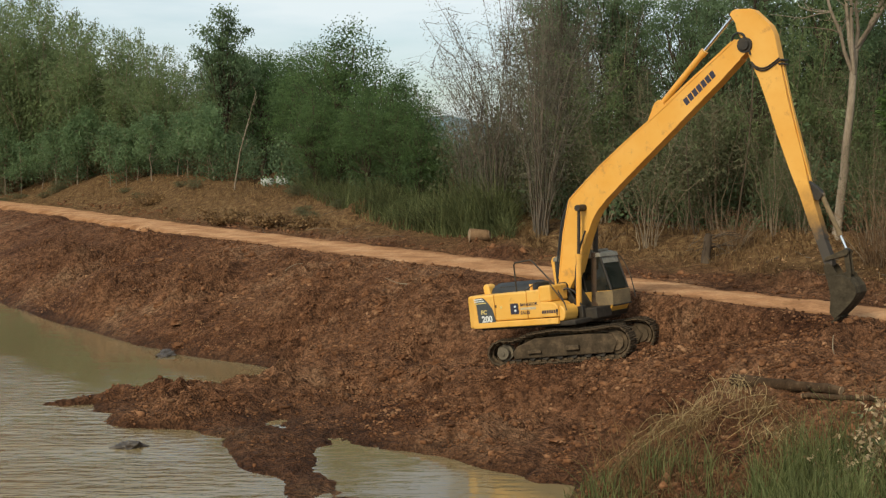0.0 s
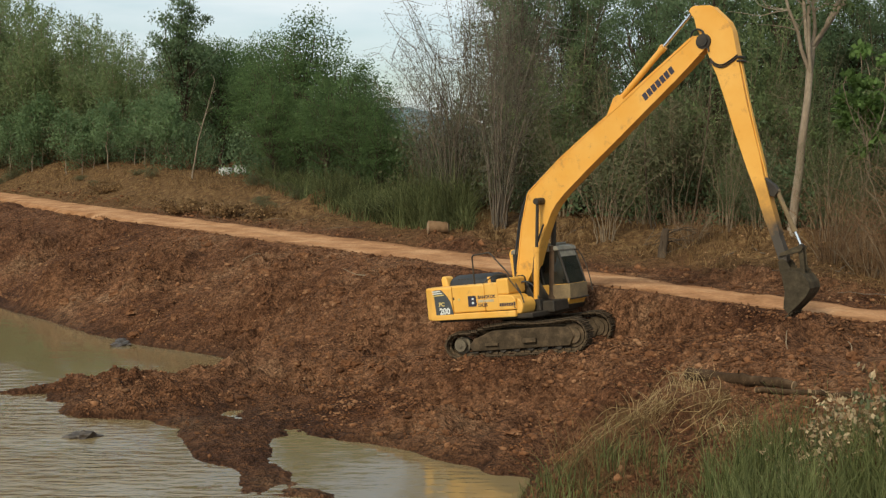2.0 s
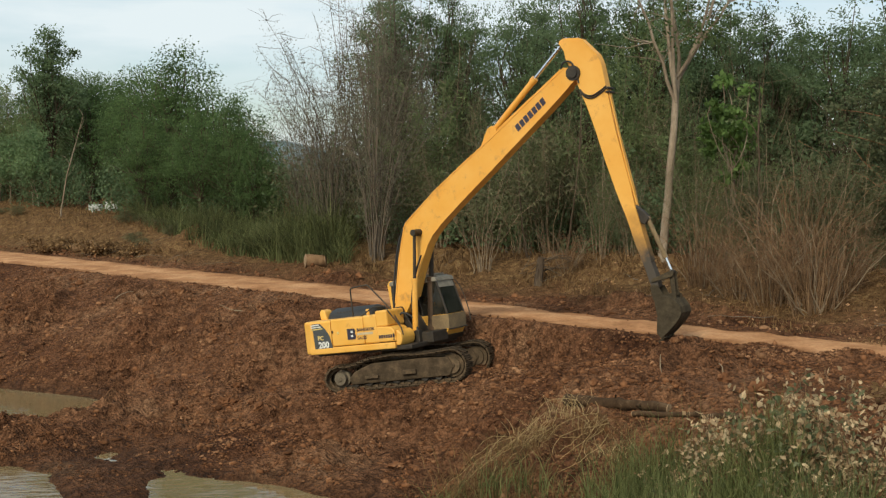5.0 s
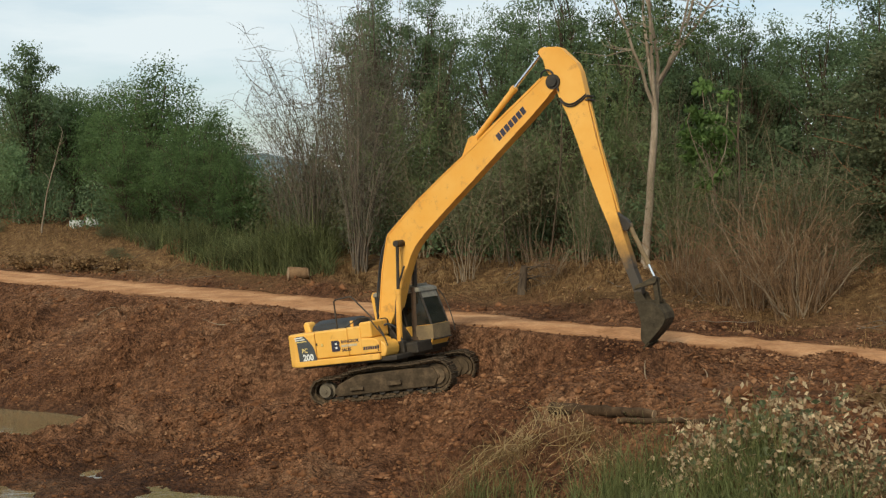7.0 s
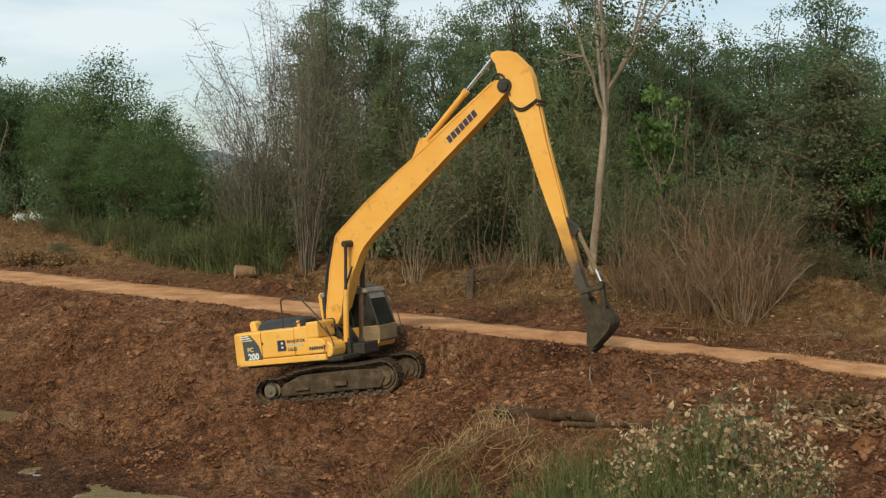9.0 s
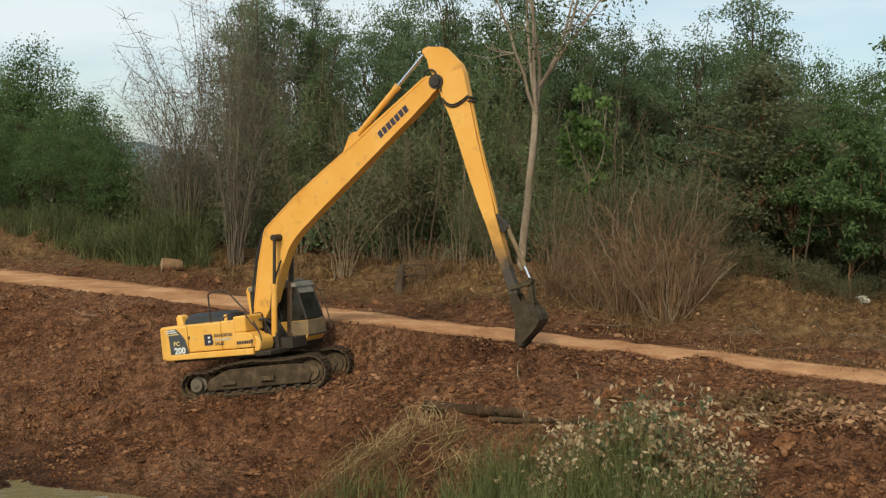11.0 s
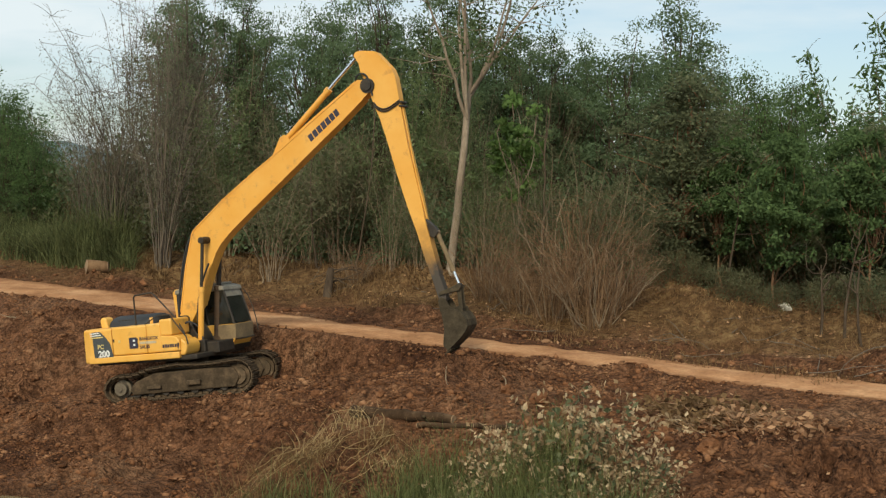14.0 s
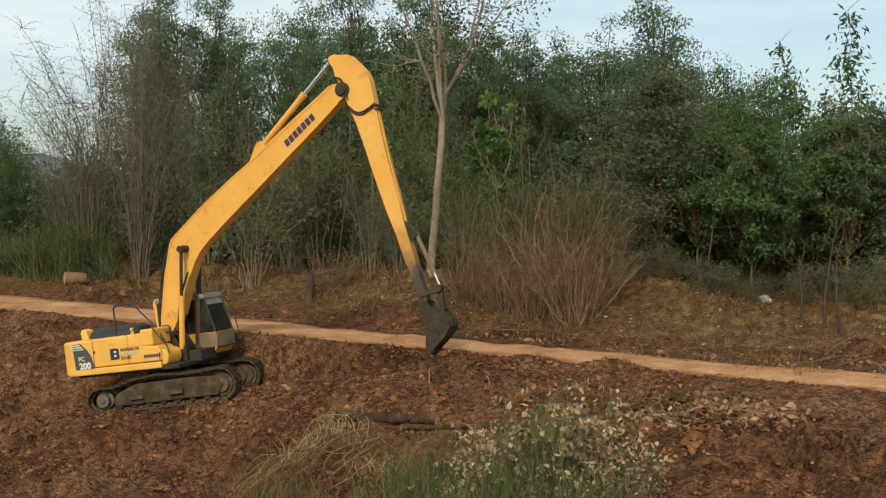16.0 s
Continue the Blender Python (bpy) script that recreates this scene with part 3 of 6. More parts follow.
def crawler(side):
    at = TURN_LOW @ pose(0.22, side * 1.12, 0)
    bm = bmesh.new()
    slab(bm, [(-1.35, 0.16), (-1.42, 0.34), (-1.25, 0.52), (-0.7, 0.72), (0.9, 0.74), (1.60, 0.70), (1.74, 0.44), (1.60, 0.18)], -0.22, 0.22, 0.03)
    box(bm, (-0.9, side * 0.20, 0.34), (-0.5, side * 0.27, 0.42), 0.012) if side > 0 else box(bm, (-0.9, -0.30, 0.30), (-0.5, -0.20, 0.38), 0.012)
    if side < 0:
        box(bm, (0.25, -0.32, 0.33), (0.65, -0.2, 0.46), 0.02)
    for v in bm.verts:
        v.co = at @ v.co
    frame_part = part("track_frame", bm, mud_steel, excavator, "mud-caked steel track frame")
    bm = bmesh.new()
    box(bm, (-1.68, -0.05, 0.10), (1.68, 0.05, 0.14))
    box(bm, (-0.75, -0.05, 0.78), (1.68, 0.05, 0.81))
    for v in bm.verts:
        v.co = at @ v.co
    belt = part("track", bm, grease, excavator, "muddy steel crawler track")
    for x, z, a in ring_path(47):
        z = 0.04 + (z - 0.04) * low_tail(x)
        shoe = new("shoe", shoe_mesh)
        shoe.parent = belt
        shoe.matrix_basis = at @ Matrix.Translation((x, 0, z)) @ Matrix.Rotation(-a, 4, "Y") @ pose(random.uniform(-.004, .004), 0, random.uniform(-0.01, 0.004), 0, random.uniform(-2, 2), 0)
    for nm, x, r in (("idler", 1.68, 0.33), ("sprocket", -1.68, 0.33)):
        bm = bmesh.new()
        r, mid = r * low_tail(x), 0.04 + 0.42 * low_tail(x)
        rod(bm, at @ Vector((x, -0.10, mid)), at @ Vector((x, 0.10, mid)), r, r, 28)
        wide = 0.16 if x > 0 else 0.27
        rod(bm, at @ Vector((x, -wide, mid)), at @ Vector((x, wide, mid)), r * 0.7, r * 0.7, 20)
        rod(bm, at @ Vector((x, -wide - 0.03, mid)), at @ Vector((x, wide + 0.03, mid)), r * 0.25, r * 0.25, 12)
        part(nm, bm, mud_steel if nm == "idler" else mottled("pale_dried_mud", [(0.3, (0.10, 0.082, 0.06)), (0.7, (0.20, 0.16, 0.11))], 4, 0.9), excavator)
    for i in range(7):
        x = -1.25 + i * 0.42
        bm = bmesh.new()
        rod(bm, at @ Vector((x, -0.17, 0.20)), at @ Vector((x, 0.17, 0.20)), 0.11, 0.11, 14)
        part("roller", bm, grease, excavator)


crawler(-1)
crawler(1)
bm = bmesh.new()
slab(bm, [(-1.0, 0.45), (-0.8, 0.85), (0.8, 0.85), (1.0, 0.45)], -0.85, 0.85, 0.04)
rod(bm, (0, 0, 0.80), (0, 0, 1.04), 0.62, 0.60, 36)
part("undercarriage", bm, mud_steel, excavator, "muddy undercarriage with slewing ring")

# upper structure
bm = bmesh.new()
box(bm, (-2.1, -1.28, 1.02), (1.15, 1.28, 1.16), 0.03)
box(bm, (0.3, -0.42, 1.1), (1.35, 0.42, 1.42), 0.03)
part("revolving_frame", bm, grease, excavator, "greasy dark revolving frame")


def plan(bm, pts, z0, z1, bevel=0.05):
    a = [bm.verts.new((x, y, z0)) for x, y in pts]
    b = [bm.verts.new((x, y, z1)) for x, y in pts]
    fs = [bm.faces.new(a[::-1]), bm.faces.new(b)]
    for i in range(len(pts)):
        fs.append(bm.faces.new((a[i], a[(i + 1) % len(pts)], b[(i + 1) % len(pts)], b[i])))
    bmesh.ops.recalc_face_normals(bm, faces=fs)
    bmesh.ops.bevel(bm, geom=list({e for f in fs for e in f.edges if abs(e.verts[0].co.z - e.verts[1].co.z) < 0.01}), offset=bevel, segments=3, profile=0.5, affect="EDGES")


tail = [(-1.50, -1.36), (-2.25, -1.36), (-2.48, -1.28), (-2.64, -1.04), (-2.76, -0.6), (-2.80, 0), (-2.76, 0.6), (-2.64, 1.04), (-2.48, 1.28), (-2.25, 1.36), (-1.50, 1.36)]
bm = bmesh.new()
plan(bm, tail, 1.09, 2.05, 0.07)
counterweight = part("counterweight", bm, yellow, excavator, "yellow rounded counterweight")
bm = bmesh.new()
box(bm, (-2.31, -1.372, 1.10), (-1.49, -1.34, 1.30), 0.012)
part("seam", bm, yellow, counterweight)
bm = bmesh.new()
slab(bm, [(-2.10, 1.17), (-1.46, 1.20), (-1.56, 1.62), (-1.68, 1.80), (-1.86, 1.98), (-2.14, 1.98)], -1.379, -1.372)
panel_decal = part("decal", bm, grey_decal, counterweight, "dark grey decal panel")
for i, z in enumerate((1.80, 1.86, 1.92)):
    bm = bmesh.new()
    slab(bm, [(-2.19, z), (-1.76 - i * 0.06, z + 0.01), (-1.79 - i * 0.06, z + 0.045), (-2.19, z + 0.03)], -1.384, -1.3795)
    part("stripe", bm, white_ink if i else cream_ink, counterweight)


def letters(name, text, size, m, material, parent, bold=0.006):
    """Raised lettering in the built-in font."""
    cu = bpy.data.curves.new(name, "FONT")
    cu.body, cu.size, cu.extrude, cu.offset, cu.resolution_u = text, size, 0.0015, bold, 3
    tmp = bpy.data.objects.new(name, cu)
    me = bpy.data.meshes.new_from_object(tmp)
    bpy.data.objects.remove(tmp)
    me.materials.clear()
    me.transform(m)
    return part_mesh(name, me, material, parent)


SIDE = pose(0, 0, 0, 90, 0, 0)       # lettering that reads from the machine's right side
letters("lettering", "PC", 0.17, pose(-1.98, -1.382, 1.50) @ SIDE, cream_ink, counterweight)
letters("lettering", "200", 0.25, pose(-1.97, -1.382, 1.27) @ SIDE, white_ink, counterweight, 0.01)

bm = bmesh.new()
box(bm, (-1.492, -1.36, 1.28), (-0.36, 1.34, 2.06), 0.04)
hood = part("engine_housing", bm, yellow, excavator, "yellow engine housing with doors")
bm = bmesh.new()
box(bm, (-0.352, -1.36, 1.28), (0.10, -0.30, 2.08), 0.04)
door = part("pump_door", bm, yellow, excavator)
bm = bmesh.new()
box(bm, (-1.46, -1.382, 1.66), (-1.42, -1.36, 1.74), 0.004)
part("latch", bm, grease, hood)
bm = bmesh.new()
box(bm, (-1.28, -1.38, 1.63), (-1.22, -1.36, 1.70), 0.004)
part("latch", bm, cream_ink, hood)
bm = bmesh.new()
box(bm, (-2.2, -1.385, 1.085), (0.66, -1.25, 1.265), 0.03)
part("side_skirt", bm, yellow, excavator)
bm = bmesh.new()
box(bm, (0.06, -1.34, 1.72), (0.46, -0.42, 2.18), 0.05)
part("fuel_tank", bm, yellow, excavator, "yellow fuel tank")
bm = bmesh.new()
slab(bm, [(0.10, 1.29), (0.10, 1.73), (0.50, 1.71), (0.62, 1.66), (0.68, 1.56), (0.70, 1.29)], -1.372, -0.62, 0.03)
box(bm, (0.09, -1.374, 1.27), (0.115, -1.36, 1.73))
tool = part("tool_box", bm, yellow, excavator)
bm = bmesh.new()
slab(bm, [(0.66, 1.16), (0.70, 1.60), (0.76, 1.60), (0.86, 1.50), (0.89, 1.38), (0.86, 1.24), (0.80, 1.16)], -1.33, -0.62, 0.04)
part("front_guard", bm, yellow, excavator)
bm = bmesh.new()
for i in range(5):
    box(bm, (0.62, -1.380, 1.33 + i * 0.04), (0.67, -1.3725, 1.35 + i * 0.04))
part("vent", bm, grease, tool)
# plain shapes where the maker's and dealer's signs stand
for i in range(7):
    bm = bmesh.new()
    x = 0.145 + i * 0.078
    slab(bm, [(x, 1.40), (x + 0.058, 1.40), (x + 0.068, 1.49), (x + 0.01, 1.49)], -1.379, -1.3725)
    part("sign_block", bm, ink, tool)
bm = bmesh.new()
slab(bm, [(-0.93, 1.44), (-0.66, 1.44), (-0.63, 1.52), (-0.66, 1.60), (-0.64, 1.68), (-0.68, 1.75), (-0.93, 1.75)], -1.369, -1.361)
emblem = part("sign_emblem", bm, ink, hood, "dark blue emblem")
for z in (1.515, 1.63):
    bm = bmesh.new()
    box(bm, (-0.80, -1.373, z), (-0.73, -1.3695, z + 0.055))
    part("sign_gap", bm, white_ink, emblem)
letters("lettering", "BANGKOK", 0.125, pose(-0.59, -1.366, 1.655) @ SIDE, ink, hood, 0.003)
bm = bmesh.new()
box(bm, (-0.59, -1.369, 1.545), (-0.40, -1.361, 1.615))
box(bm, (-0.385, -1.366, 1.545), (-0.05, -1.361, 1.615))
part("sign_bar", bm, pale_ink, hood)
letters("lettering", "SALES", 0.125, pose(-0.59, -1.366, 1.425) @ SIDE, ink, hood, 0.003)

# black cover over the engine, with slots, and the yellow cap at its end
bm = bmesh.new()
sec = [(math.cos(a) * 0.36, math.sin(a) * 0.30) for a in [i * math.pi / 10 for i in range(11)]]
rings = []
for x, k in ((-2.30, 0.55), (-2.25, 0.9), (-2.18, 1.0), (-0.80, 1.0), (-0.72, 0.9), (-0.67, 0.55)):
    rings.append([bm.verts.new((x, 0.1 + y * k * 1.5, 2.04 + z * k)) for y, z in sec])
for a, b in zip(rings, rings[1:]):
    for i in range(10):
        bm.faces.new((a[i], a[i + 1], b[i + 1], b[i]))
bm.faces.new(rings[0])
bm.faces.new(rings[-1][::-1])
bmesh.ops.recalc_face_normals(bm, faces=bm.faces)
cover = part("engine_cover", bm, rubber, excavator, "black rounded engine cover with slots", True)
for i in range(5):
    bm = bmesh.new()
    box(bm, (-1.95 + i * 0.11, -0.345, 2.20), (-1.88 + i * 0.11, -0.31, 2.23), 0.006)
    part("slot", bm, grease, cover)
bm = bmesh.new()
slab(bm, [(-2.50, 2.03), (-2.54, 2.26), (-2.47, 2.36), (-2.33, 2.31), (-2.27, 2.03)], -0.42, -0.05, 0.04)
part("filler_cap_box", bm, yellow, excavator)
bm = bmesh.new()
rod(bm, (-0.42, -0.95, 2.05), (-0.42, -0.95, 2.22), 0.045, 0.045, 12)
rod(bm, (-0.42, -0.95, 2.20), (-0.42, -0.95, 2.25), 0.06, 0.05, 12)
part("tank_cap", bm, yellow, excavator)
thread("handrail", [(-0.98, -0.9, 2.05), (-0.98, -0.9, 2.84), (-0.94, -0.9, 2.90), (-0.40, -0.9, 2.94), (-0.33, -0.9, 2.90), (0.34, -0.9, 2.18), (0.62, -0.95, 1.72)], 0.024, grease, excavator, "thin dark steel handrail", True)
thread("handrail", [(-0.42, -1.30, 2.08), (0.05, -1.32, 2.30), (0.42, -1.32, 2.30), (0.55, -1.32, 2.1), (0.90, -1.34, 1.66), (0.96, -1.36, 1.45)], 0.017, grease, excavator, "", True)

# cab
bm = bmesh.new()
slab(bm, [(0.02, 1.22), (0.02, 1.84), (1.86, 1.84), (1.84, 1.40), (1.72, 1.22)], 0.36, 1.36, 0.03)
cab = part("cab", bm, yellow, excavator, "dusty yellow cab with dark tinted windows")
bm = bmesh.new()
slab(bm, [(1.02, 1.16), (1.02, 1.24), (1.80, 1.24), (1.70, 1.10)], 0.36, 1.36, 0.02)
part("cab_sill", bm, grease, cab)
bm = bmesh.new()
slab(bm, [(1.30, 1.42), (1.30, 1.83), (1.892, 1.83), (1.875, 1.42)], 0.352, 1.366, 0.012)
part("lower_front_panel", bm, dusty, cab, "dusty scratched lower front panel")
bm = bmesh.new()
slab(bm, [(0.10, 1.842), (0.10, 2.80), (1.52, 2.80), (1.80, 1.842)], 0.42, 1.30, 0.02)
part("cab_interior", bm, cab_dark, cab)
for x0, z0, x1, z1 in ((0.05, 1.84, 0.05, 2.82), (1.02, 1.84, 0.88, 2.82), (1.84, 1.84, 1.58, 2.82)):
    for y in (0.39, 1.33):
        bm = bmesh.new()
        rod(bm, (x0, y, z0), (x1, y, z1), 0.038, 0.034, 8)
        part("pillar", bm, grease, cab)
bm = bmesh.new()
slab(bm, [(1.03, 1.86), (0.90, 2.80), (1.55, 2.80), (1.80, 1.86)], 0.368, 0.376)
part("side_window", bm, glass_m, cab, "dark tinted side window")
bm = bmesh.new()
slab(bm, [(0.08, 1.86), (0.08, 2.80), (0.84, 2.80), (0.98, 1.86)], 0.368, 0.376)
part("side_window", bm, glass_m, cab)
bm = bmesh.new()
slab(bm, [(1.845, 1.87), (1.625, 2.62), (1.64, 2.62), (1.86, 1.87)], 0.44, 1.28)
part("windscreen", bm, glass_m, cab, "dark tinted windscreen")
bm = bmesh.new()
slab(bm, [(1.625, 2.63), (1.565, 2.83), (1.585, 2.83), (1.648, 2.63)], 0.40, 1.32, 0.004)
part("visor", bm, grey_roof, cab, "dusty grey visor above the windscreen")
bm = bmesh.new()
slab(bm, [(-0.02, 2.81), (0.0, 2.93), (0.3, 2.99), (1.35, 2.99), (1.58, 2.93), (1.63, 2.81)], 0.33, 1.39, 0.03)
roof = part("cab_roof", bm, grey_roof, cab, "dusty grey cab roof")
bm = bmesh.new()
box(bm, (0.75, 0.55, 2.985), (1.40, 1.20, 3.05), 0.02)
part("roof_hatch", bm, grey_roof, cab)
thread("cab_rail", [(1.20, 1.42, 2.80), (1.32, 1.46, 2.6), (1.53, 1.46, 1.9), (1.58, 1.44, 1.55)], 0.016, grease, excavator)
thread("cab_step_rail", [(0.45, 0.30, 1.42), (1.15, 0.28, 1.40), (1.47, 0.5, 1.40), (1.51, 1.3, 1.42)], 0.022, grease, excavator)
for o in (cab, *cab.children):
    o.data.transform(Matrix.Translation((-0.42, 0.0, 0.0)))


# boom, arm and bucket
def beam(name, outline, half, material, label):
    bm = bmesh.new()
    slab(bm, outline, -half, half, 0.012)
    return part(name, bm, material, excavator, label)


def plate_line(name, pts, half, material, parent, thick=0.018):
    """A flange plate that follows pts, a little wider than the beam."""
    bm = bmesh.new()
    p = np.array(pts, float)
    d = np.gradient(p, axis=0)
    n = np.stack([-d[:, 1], d[:, 0]], 1) / np.linalg.norm(d, axis=1, keepdims=True) * thick
    slab(bm, [tuple(q) for q in p - n] + [tuple(q) for q in (p + n)[::-1]], -half, half)
    return part(name, bm, material, parent)


boom_top = [(0.00, 2.16), (0.07, 2.31), (0.37, 3.59), (0.66, 4.46), (0.72, 4.56), (0.86, 4.67), (1.79, 5.35), (2.82, 5.99), (3.82, 6.57), (4.80, 7.20), (6.22, 8.06), (6.36, 8.05)]
boom_low = [(6.58, 7.86), (6.46, 7.66), (6.30, 7.55), (5.63, 7.05), (4.67, 6.38), (3.68, 5.68), (2.67, 4.98), (1.90, 4.42), (1.57, 4.13), (1.39, 3.90), (1.25, 3.65), (1.00, 3.16), (0.69, 2.43), (0.40, 2.0), (0.20, 1.93)]
boom = beam("boom", boom_top + boom_low, 0.19, yellow_arm, "long yellow box-section boom with black lettering blocks")
plate_line("flange", boom_top[1:11], 0.205, yellow_arm, boom)
plate_line("flange", boom_low[2:13], 0.205, yellow_arm, boom)
bm = bmesh.new()
rod(bm, (1.15, -0.36, 4.26), (1.15, 0.36, 4.26), 0.10, 0.10, 20)
rod(bm, (1.15, -0.52, 4.26), (1.15, 0.52, 4.26), 0.085, 0.085, 18)
part("boom_pin", bm, grease, excavator)
bm = bmesh.new()
rod(bm, (0.22, -0.40, 2.08), (0.22, 0.40, 2.08), 0.13, 0.13, 20)
slab(bm, [(-0.25, 1.2), (0.05, 2.15), (0.35, 2.2), (0.9, 1.2)], -0.38, -0.31, 0.02)
slab(bm, [(-0.25, 1.2), (0.05, 2.15), (0.35, 2.2), (0.9, 1.2)], 0.31, 0.38, 0.02)
part("boom_bracket", bm, grease, excavator, "greasy dark boom foot bracket")
d = Vector((5.73 - 4.69, 7.35 - 6.64)).normalized()
nrm = Vector((-d.y, d.x))
for i in range(7):
    a = Vector((4.66, 6.60)) + d * (i * 0.165)
    h, wdt = nrm * 0.19, d * 0.135
    bm = bmesh.new()
    c = [a, a + wdt, a + wdt + h + d * 0.02, a + h + d * 0.02]
    slab(bm, [(p.x, p.y) for p in c], -0.196, -0.1905)
    part("sign_block", bm, ink, boom)


def cylinder(name, a, b, c, r, y, label="", material=None, rod_m=None):
    """A hydraulic cylinder: barrel a to b, rod b to c."""
    A, B, C = [Vector((p[0], y, p[1])) for p in (a, b, c)]
    bm = bmesh.new()
    rod(bm, A, B, r, r, 18)
    w = (B - A).normalized()
    rod(bm, B - w * 0.12, B + w * 0.02, r * 1.22, r * 1.22, 18)
    rod(bm, A - Vector((0, r * 1.1, 0)), A + Vector((0, r * 1.1, 0)), r * 1.15, r * 1.15, 14)
    barrel = part(name, bm, material or yellow_arm, excavator, label)
    bm = bmesh.new()
    rod(bm, B, C, r * 0.58, r * 0.58, 14)
    part("rod", bm, rod_m or chrome, barrel, "dark oily rod" if rod_m else "bright chrome rod")
    bm = bmesh.new()
    rod(bm, C - Vector((0, r * 1.2, 0)), C + Vector((0, r * 1.2, 0)), r * 1.1, r * 1.1, 14)
    part("rod_eye", bm, grease, barrel)
    return barrel


for y in (-0.46, 0.46):
    cylinder("boom_cylinder", (0.80, 1.42), (0.98, 2.95), (1.15, 4.26), 0.082 if y < 0 else 0.125, y, "yellow boom cylinder" if y < 0 else "dusty boom cylinder, painted dark brown for the shade it stands in", None if y < 0 else shaded_dusty, grease)
for y in (-0.46, 0.46):
    bm = bmesh.new()
    box(bm, (0.62, y - 0.10, 1.15), (0.98, y + 0.10, 1.5), 0.03)
    part("cylinder_bracket", bm, grease, excavator)
stick_cyl = cylinder("arm_cylinder", (3.86, 6.80), (5.25, 7.96), (6.19, 8.74), 0.085, 0.0, "yellow arm cylinder on the boom")
bm = bmesh.new()
for y in (-0.16, 0.12):
    slab(bm, [(3.30, 6.15), (3.70, 6.84), (3.84, 6.90), (3.96, 6.82), (4.02, 6.62)], y, y + 0.04, 0.01)
part("cylinder_lug", bm, yellow_arm, boom)
arm_out = [(6.12, 8.74), (6.18, 8.82), (6.30, 8.85), (6.71, 8.78), (6.78, 8.73), (7.17, 8.25), (7.25, 8.01), (7.30, 7.48), (7.33, 7.24), (7.42, 6.21), (7.53, 5.51), (7.65, 4.68), (7.70, 4.18), (7.87, 3.31), (7.97, 2.71), (8.10, 2.21), (8.10, 2.02), (7.97, 1.93), (7.88, 2.10), (7.78, 2.54), (7.61, 3.15), (7.45, 3.88), (7.26, 4.55), (7.04, 5.48), (6.88, 6.26), (6.72, 6.94), (6.58, 7.34), (6.51, 7.65), (6.36, 7.76), (6.38, 8.05), (6.28, 8.25), (6.25, 8.51)]
arm = beam("arm", arm_out, 0.14, mud_arm, "long tapering yellow arm, mud-caked at its end")
plate_line("flange", [(6.78, 8.73), (7.17, 8.25), (7.25, 8.01), (7.30, 7.48), (7.42, 6.21), (7.65, 4.68), (7.70, 4.18), (7.97, 2.71)], 0.155, mud_arm, arm)
bm = bmesh.new()
rod(bm, (6.46, -0.26, 7.88), (6.46, 0.26, 7.88), 0.13, 0.13, 20)
rod(bm, (6.46, -0.21, 7.88), (6.46, 0.21, 7.88), 0.20, 0.20, 20)
part("arm_pin", bm, grease, excavator, "greasy black arm pivot")
for dz in (0.0, 0.06):
    thread("band", [(6.58, -0.15, 7.36 + dz), (6.72, -0.16, 7.20 + dz), (6.90, -0.165, 7.14 + dz), (7.15, -0.165, 7.22 + dz), (7.34, -0.165, 7.32 + dz)], 0.022, grease, arm)
bm = bmesh.new()
for z in (7.20, 7.30):
    box(bm, (7.30, -0.18, z), (7.42, 0.18, z + 0.05), 0.01)
part("hose_clamp", bm, grease, arm)
bm = bmesh.new()
slab(bm, [(7.70, 4.2), (7.96, 3.96), (8.05, 3.80), (7.92, 3.66), (7.80, 3.7)], -0.10, 0.10, 0.02)
part("cylinder_lug", bm, grease, arm)
bc = cylinder("bucket_cylinder", (7.98, 3.80), (8.33, 2.76), (8.46, 2.36), 0.06, 0.0, "muddy bucket cylinder", dusty)
bm = bmesh.new()
for y in (-0.19, 0.15):
    slab(bm, [(7.92, 2.14), (7.96, 2.24), (8.46, 2.40), (8.56, 2.34), (8.50, 2.24)], y, y + 0.04, 0.012)
for y in (-0.12, 0.08):
    slab(bm, [(8.40, 2.38), (8.53, 2.38), (8.54, 1.74), (8.42, 1.72)], y, y + 0.04, 0.012)
part("bucket_linkage", bm, bucket_m, excavator, "mud-caked bucket linkage")

# bucket: curved shell with side plates, lip and teeth; its mouth faces the machine
shell = [(8.02, 1.70), (8.20, 1.78), (8.40, 1.77), (8.57, 1.66), (8.69, 1.47), (8.71, 1.31), (8.63, 1.17), (8.49, 1.02), (8.30, 0.86), (8.10, 0.70)]
bm = bmesh.new()
inner = [(x + (8.30 - x) * 0.07, z + (1.28 - z) * 0.07) for x, z in shell]
vs = [[[bm.verts.new((px, y, pz)) for px, pz in pts] for y in (-0.36, 0.36)] for pts in (shell, inner)]
for i in range(len(shell) - 1):
    for (l0, l1) in vs:
        bm.faces.new((l0[i], l0[i + 1], l1[i + 1], l1[i]))
    for k in (0, 1):
        bm.faces.new((vs[0][k][i], vs[0][k][i + 1], vs[1][k][i + 1], vs[1][k][i]))
for i in (0, len(shell) - 1):
    bm.faces.new((vs[0][0][i], vs[0][1][i], vs[1][1][i], vs[1][0][i]))
bmesh.ops.recalc_face_normals(bm, faces=bm.faces)
bucket = part("bucket", bm, bucket_m, excavator, "dark mud-caked digging bucket")
for y in (-0.39, 0.363):
    bm = bmesh.new()
    slab(bm, shell + [(7.99, 0.86), (8.06, 1.28)], y, y + 0.027, 0.006)
    part("side_plate", bm, bucket_m, bucket)
bm = bmesh.new()
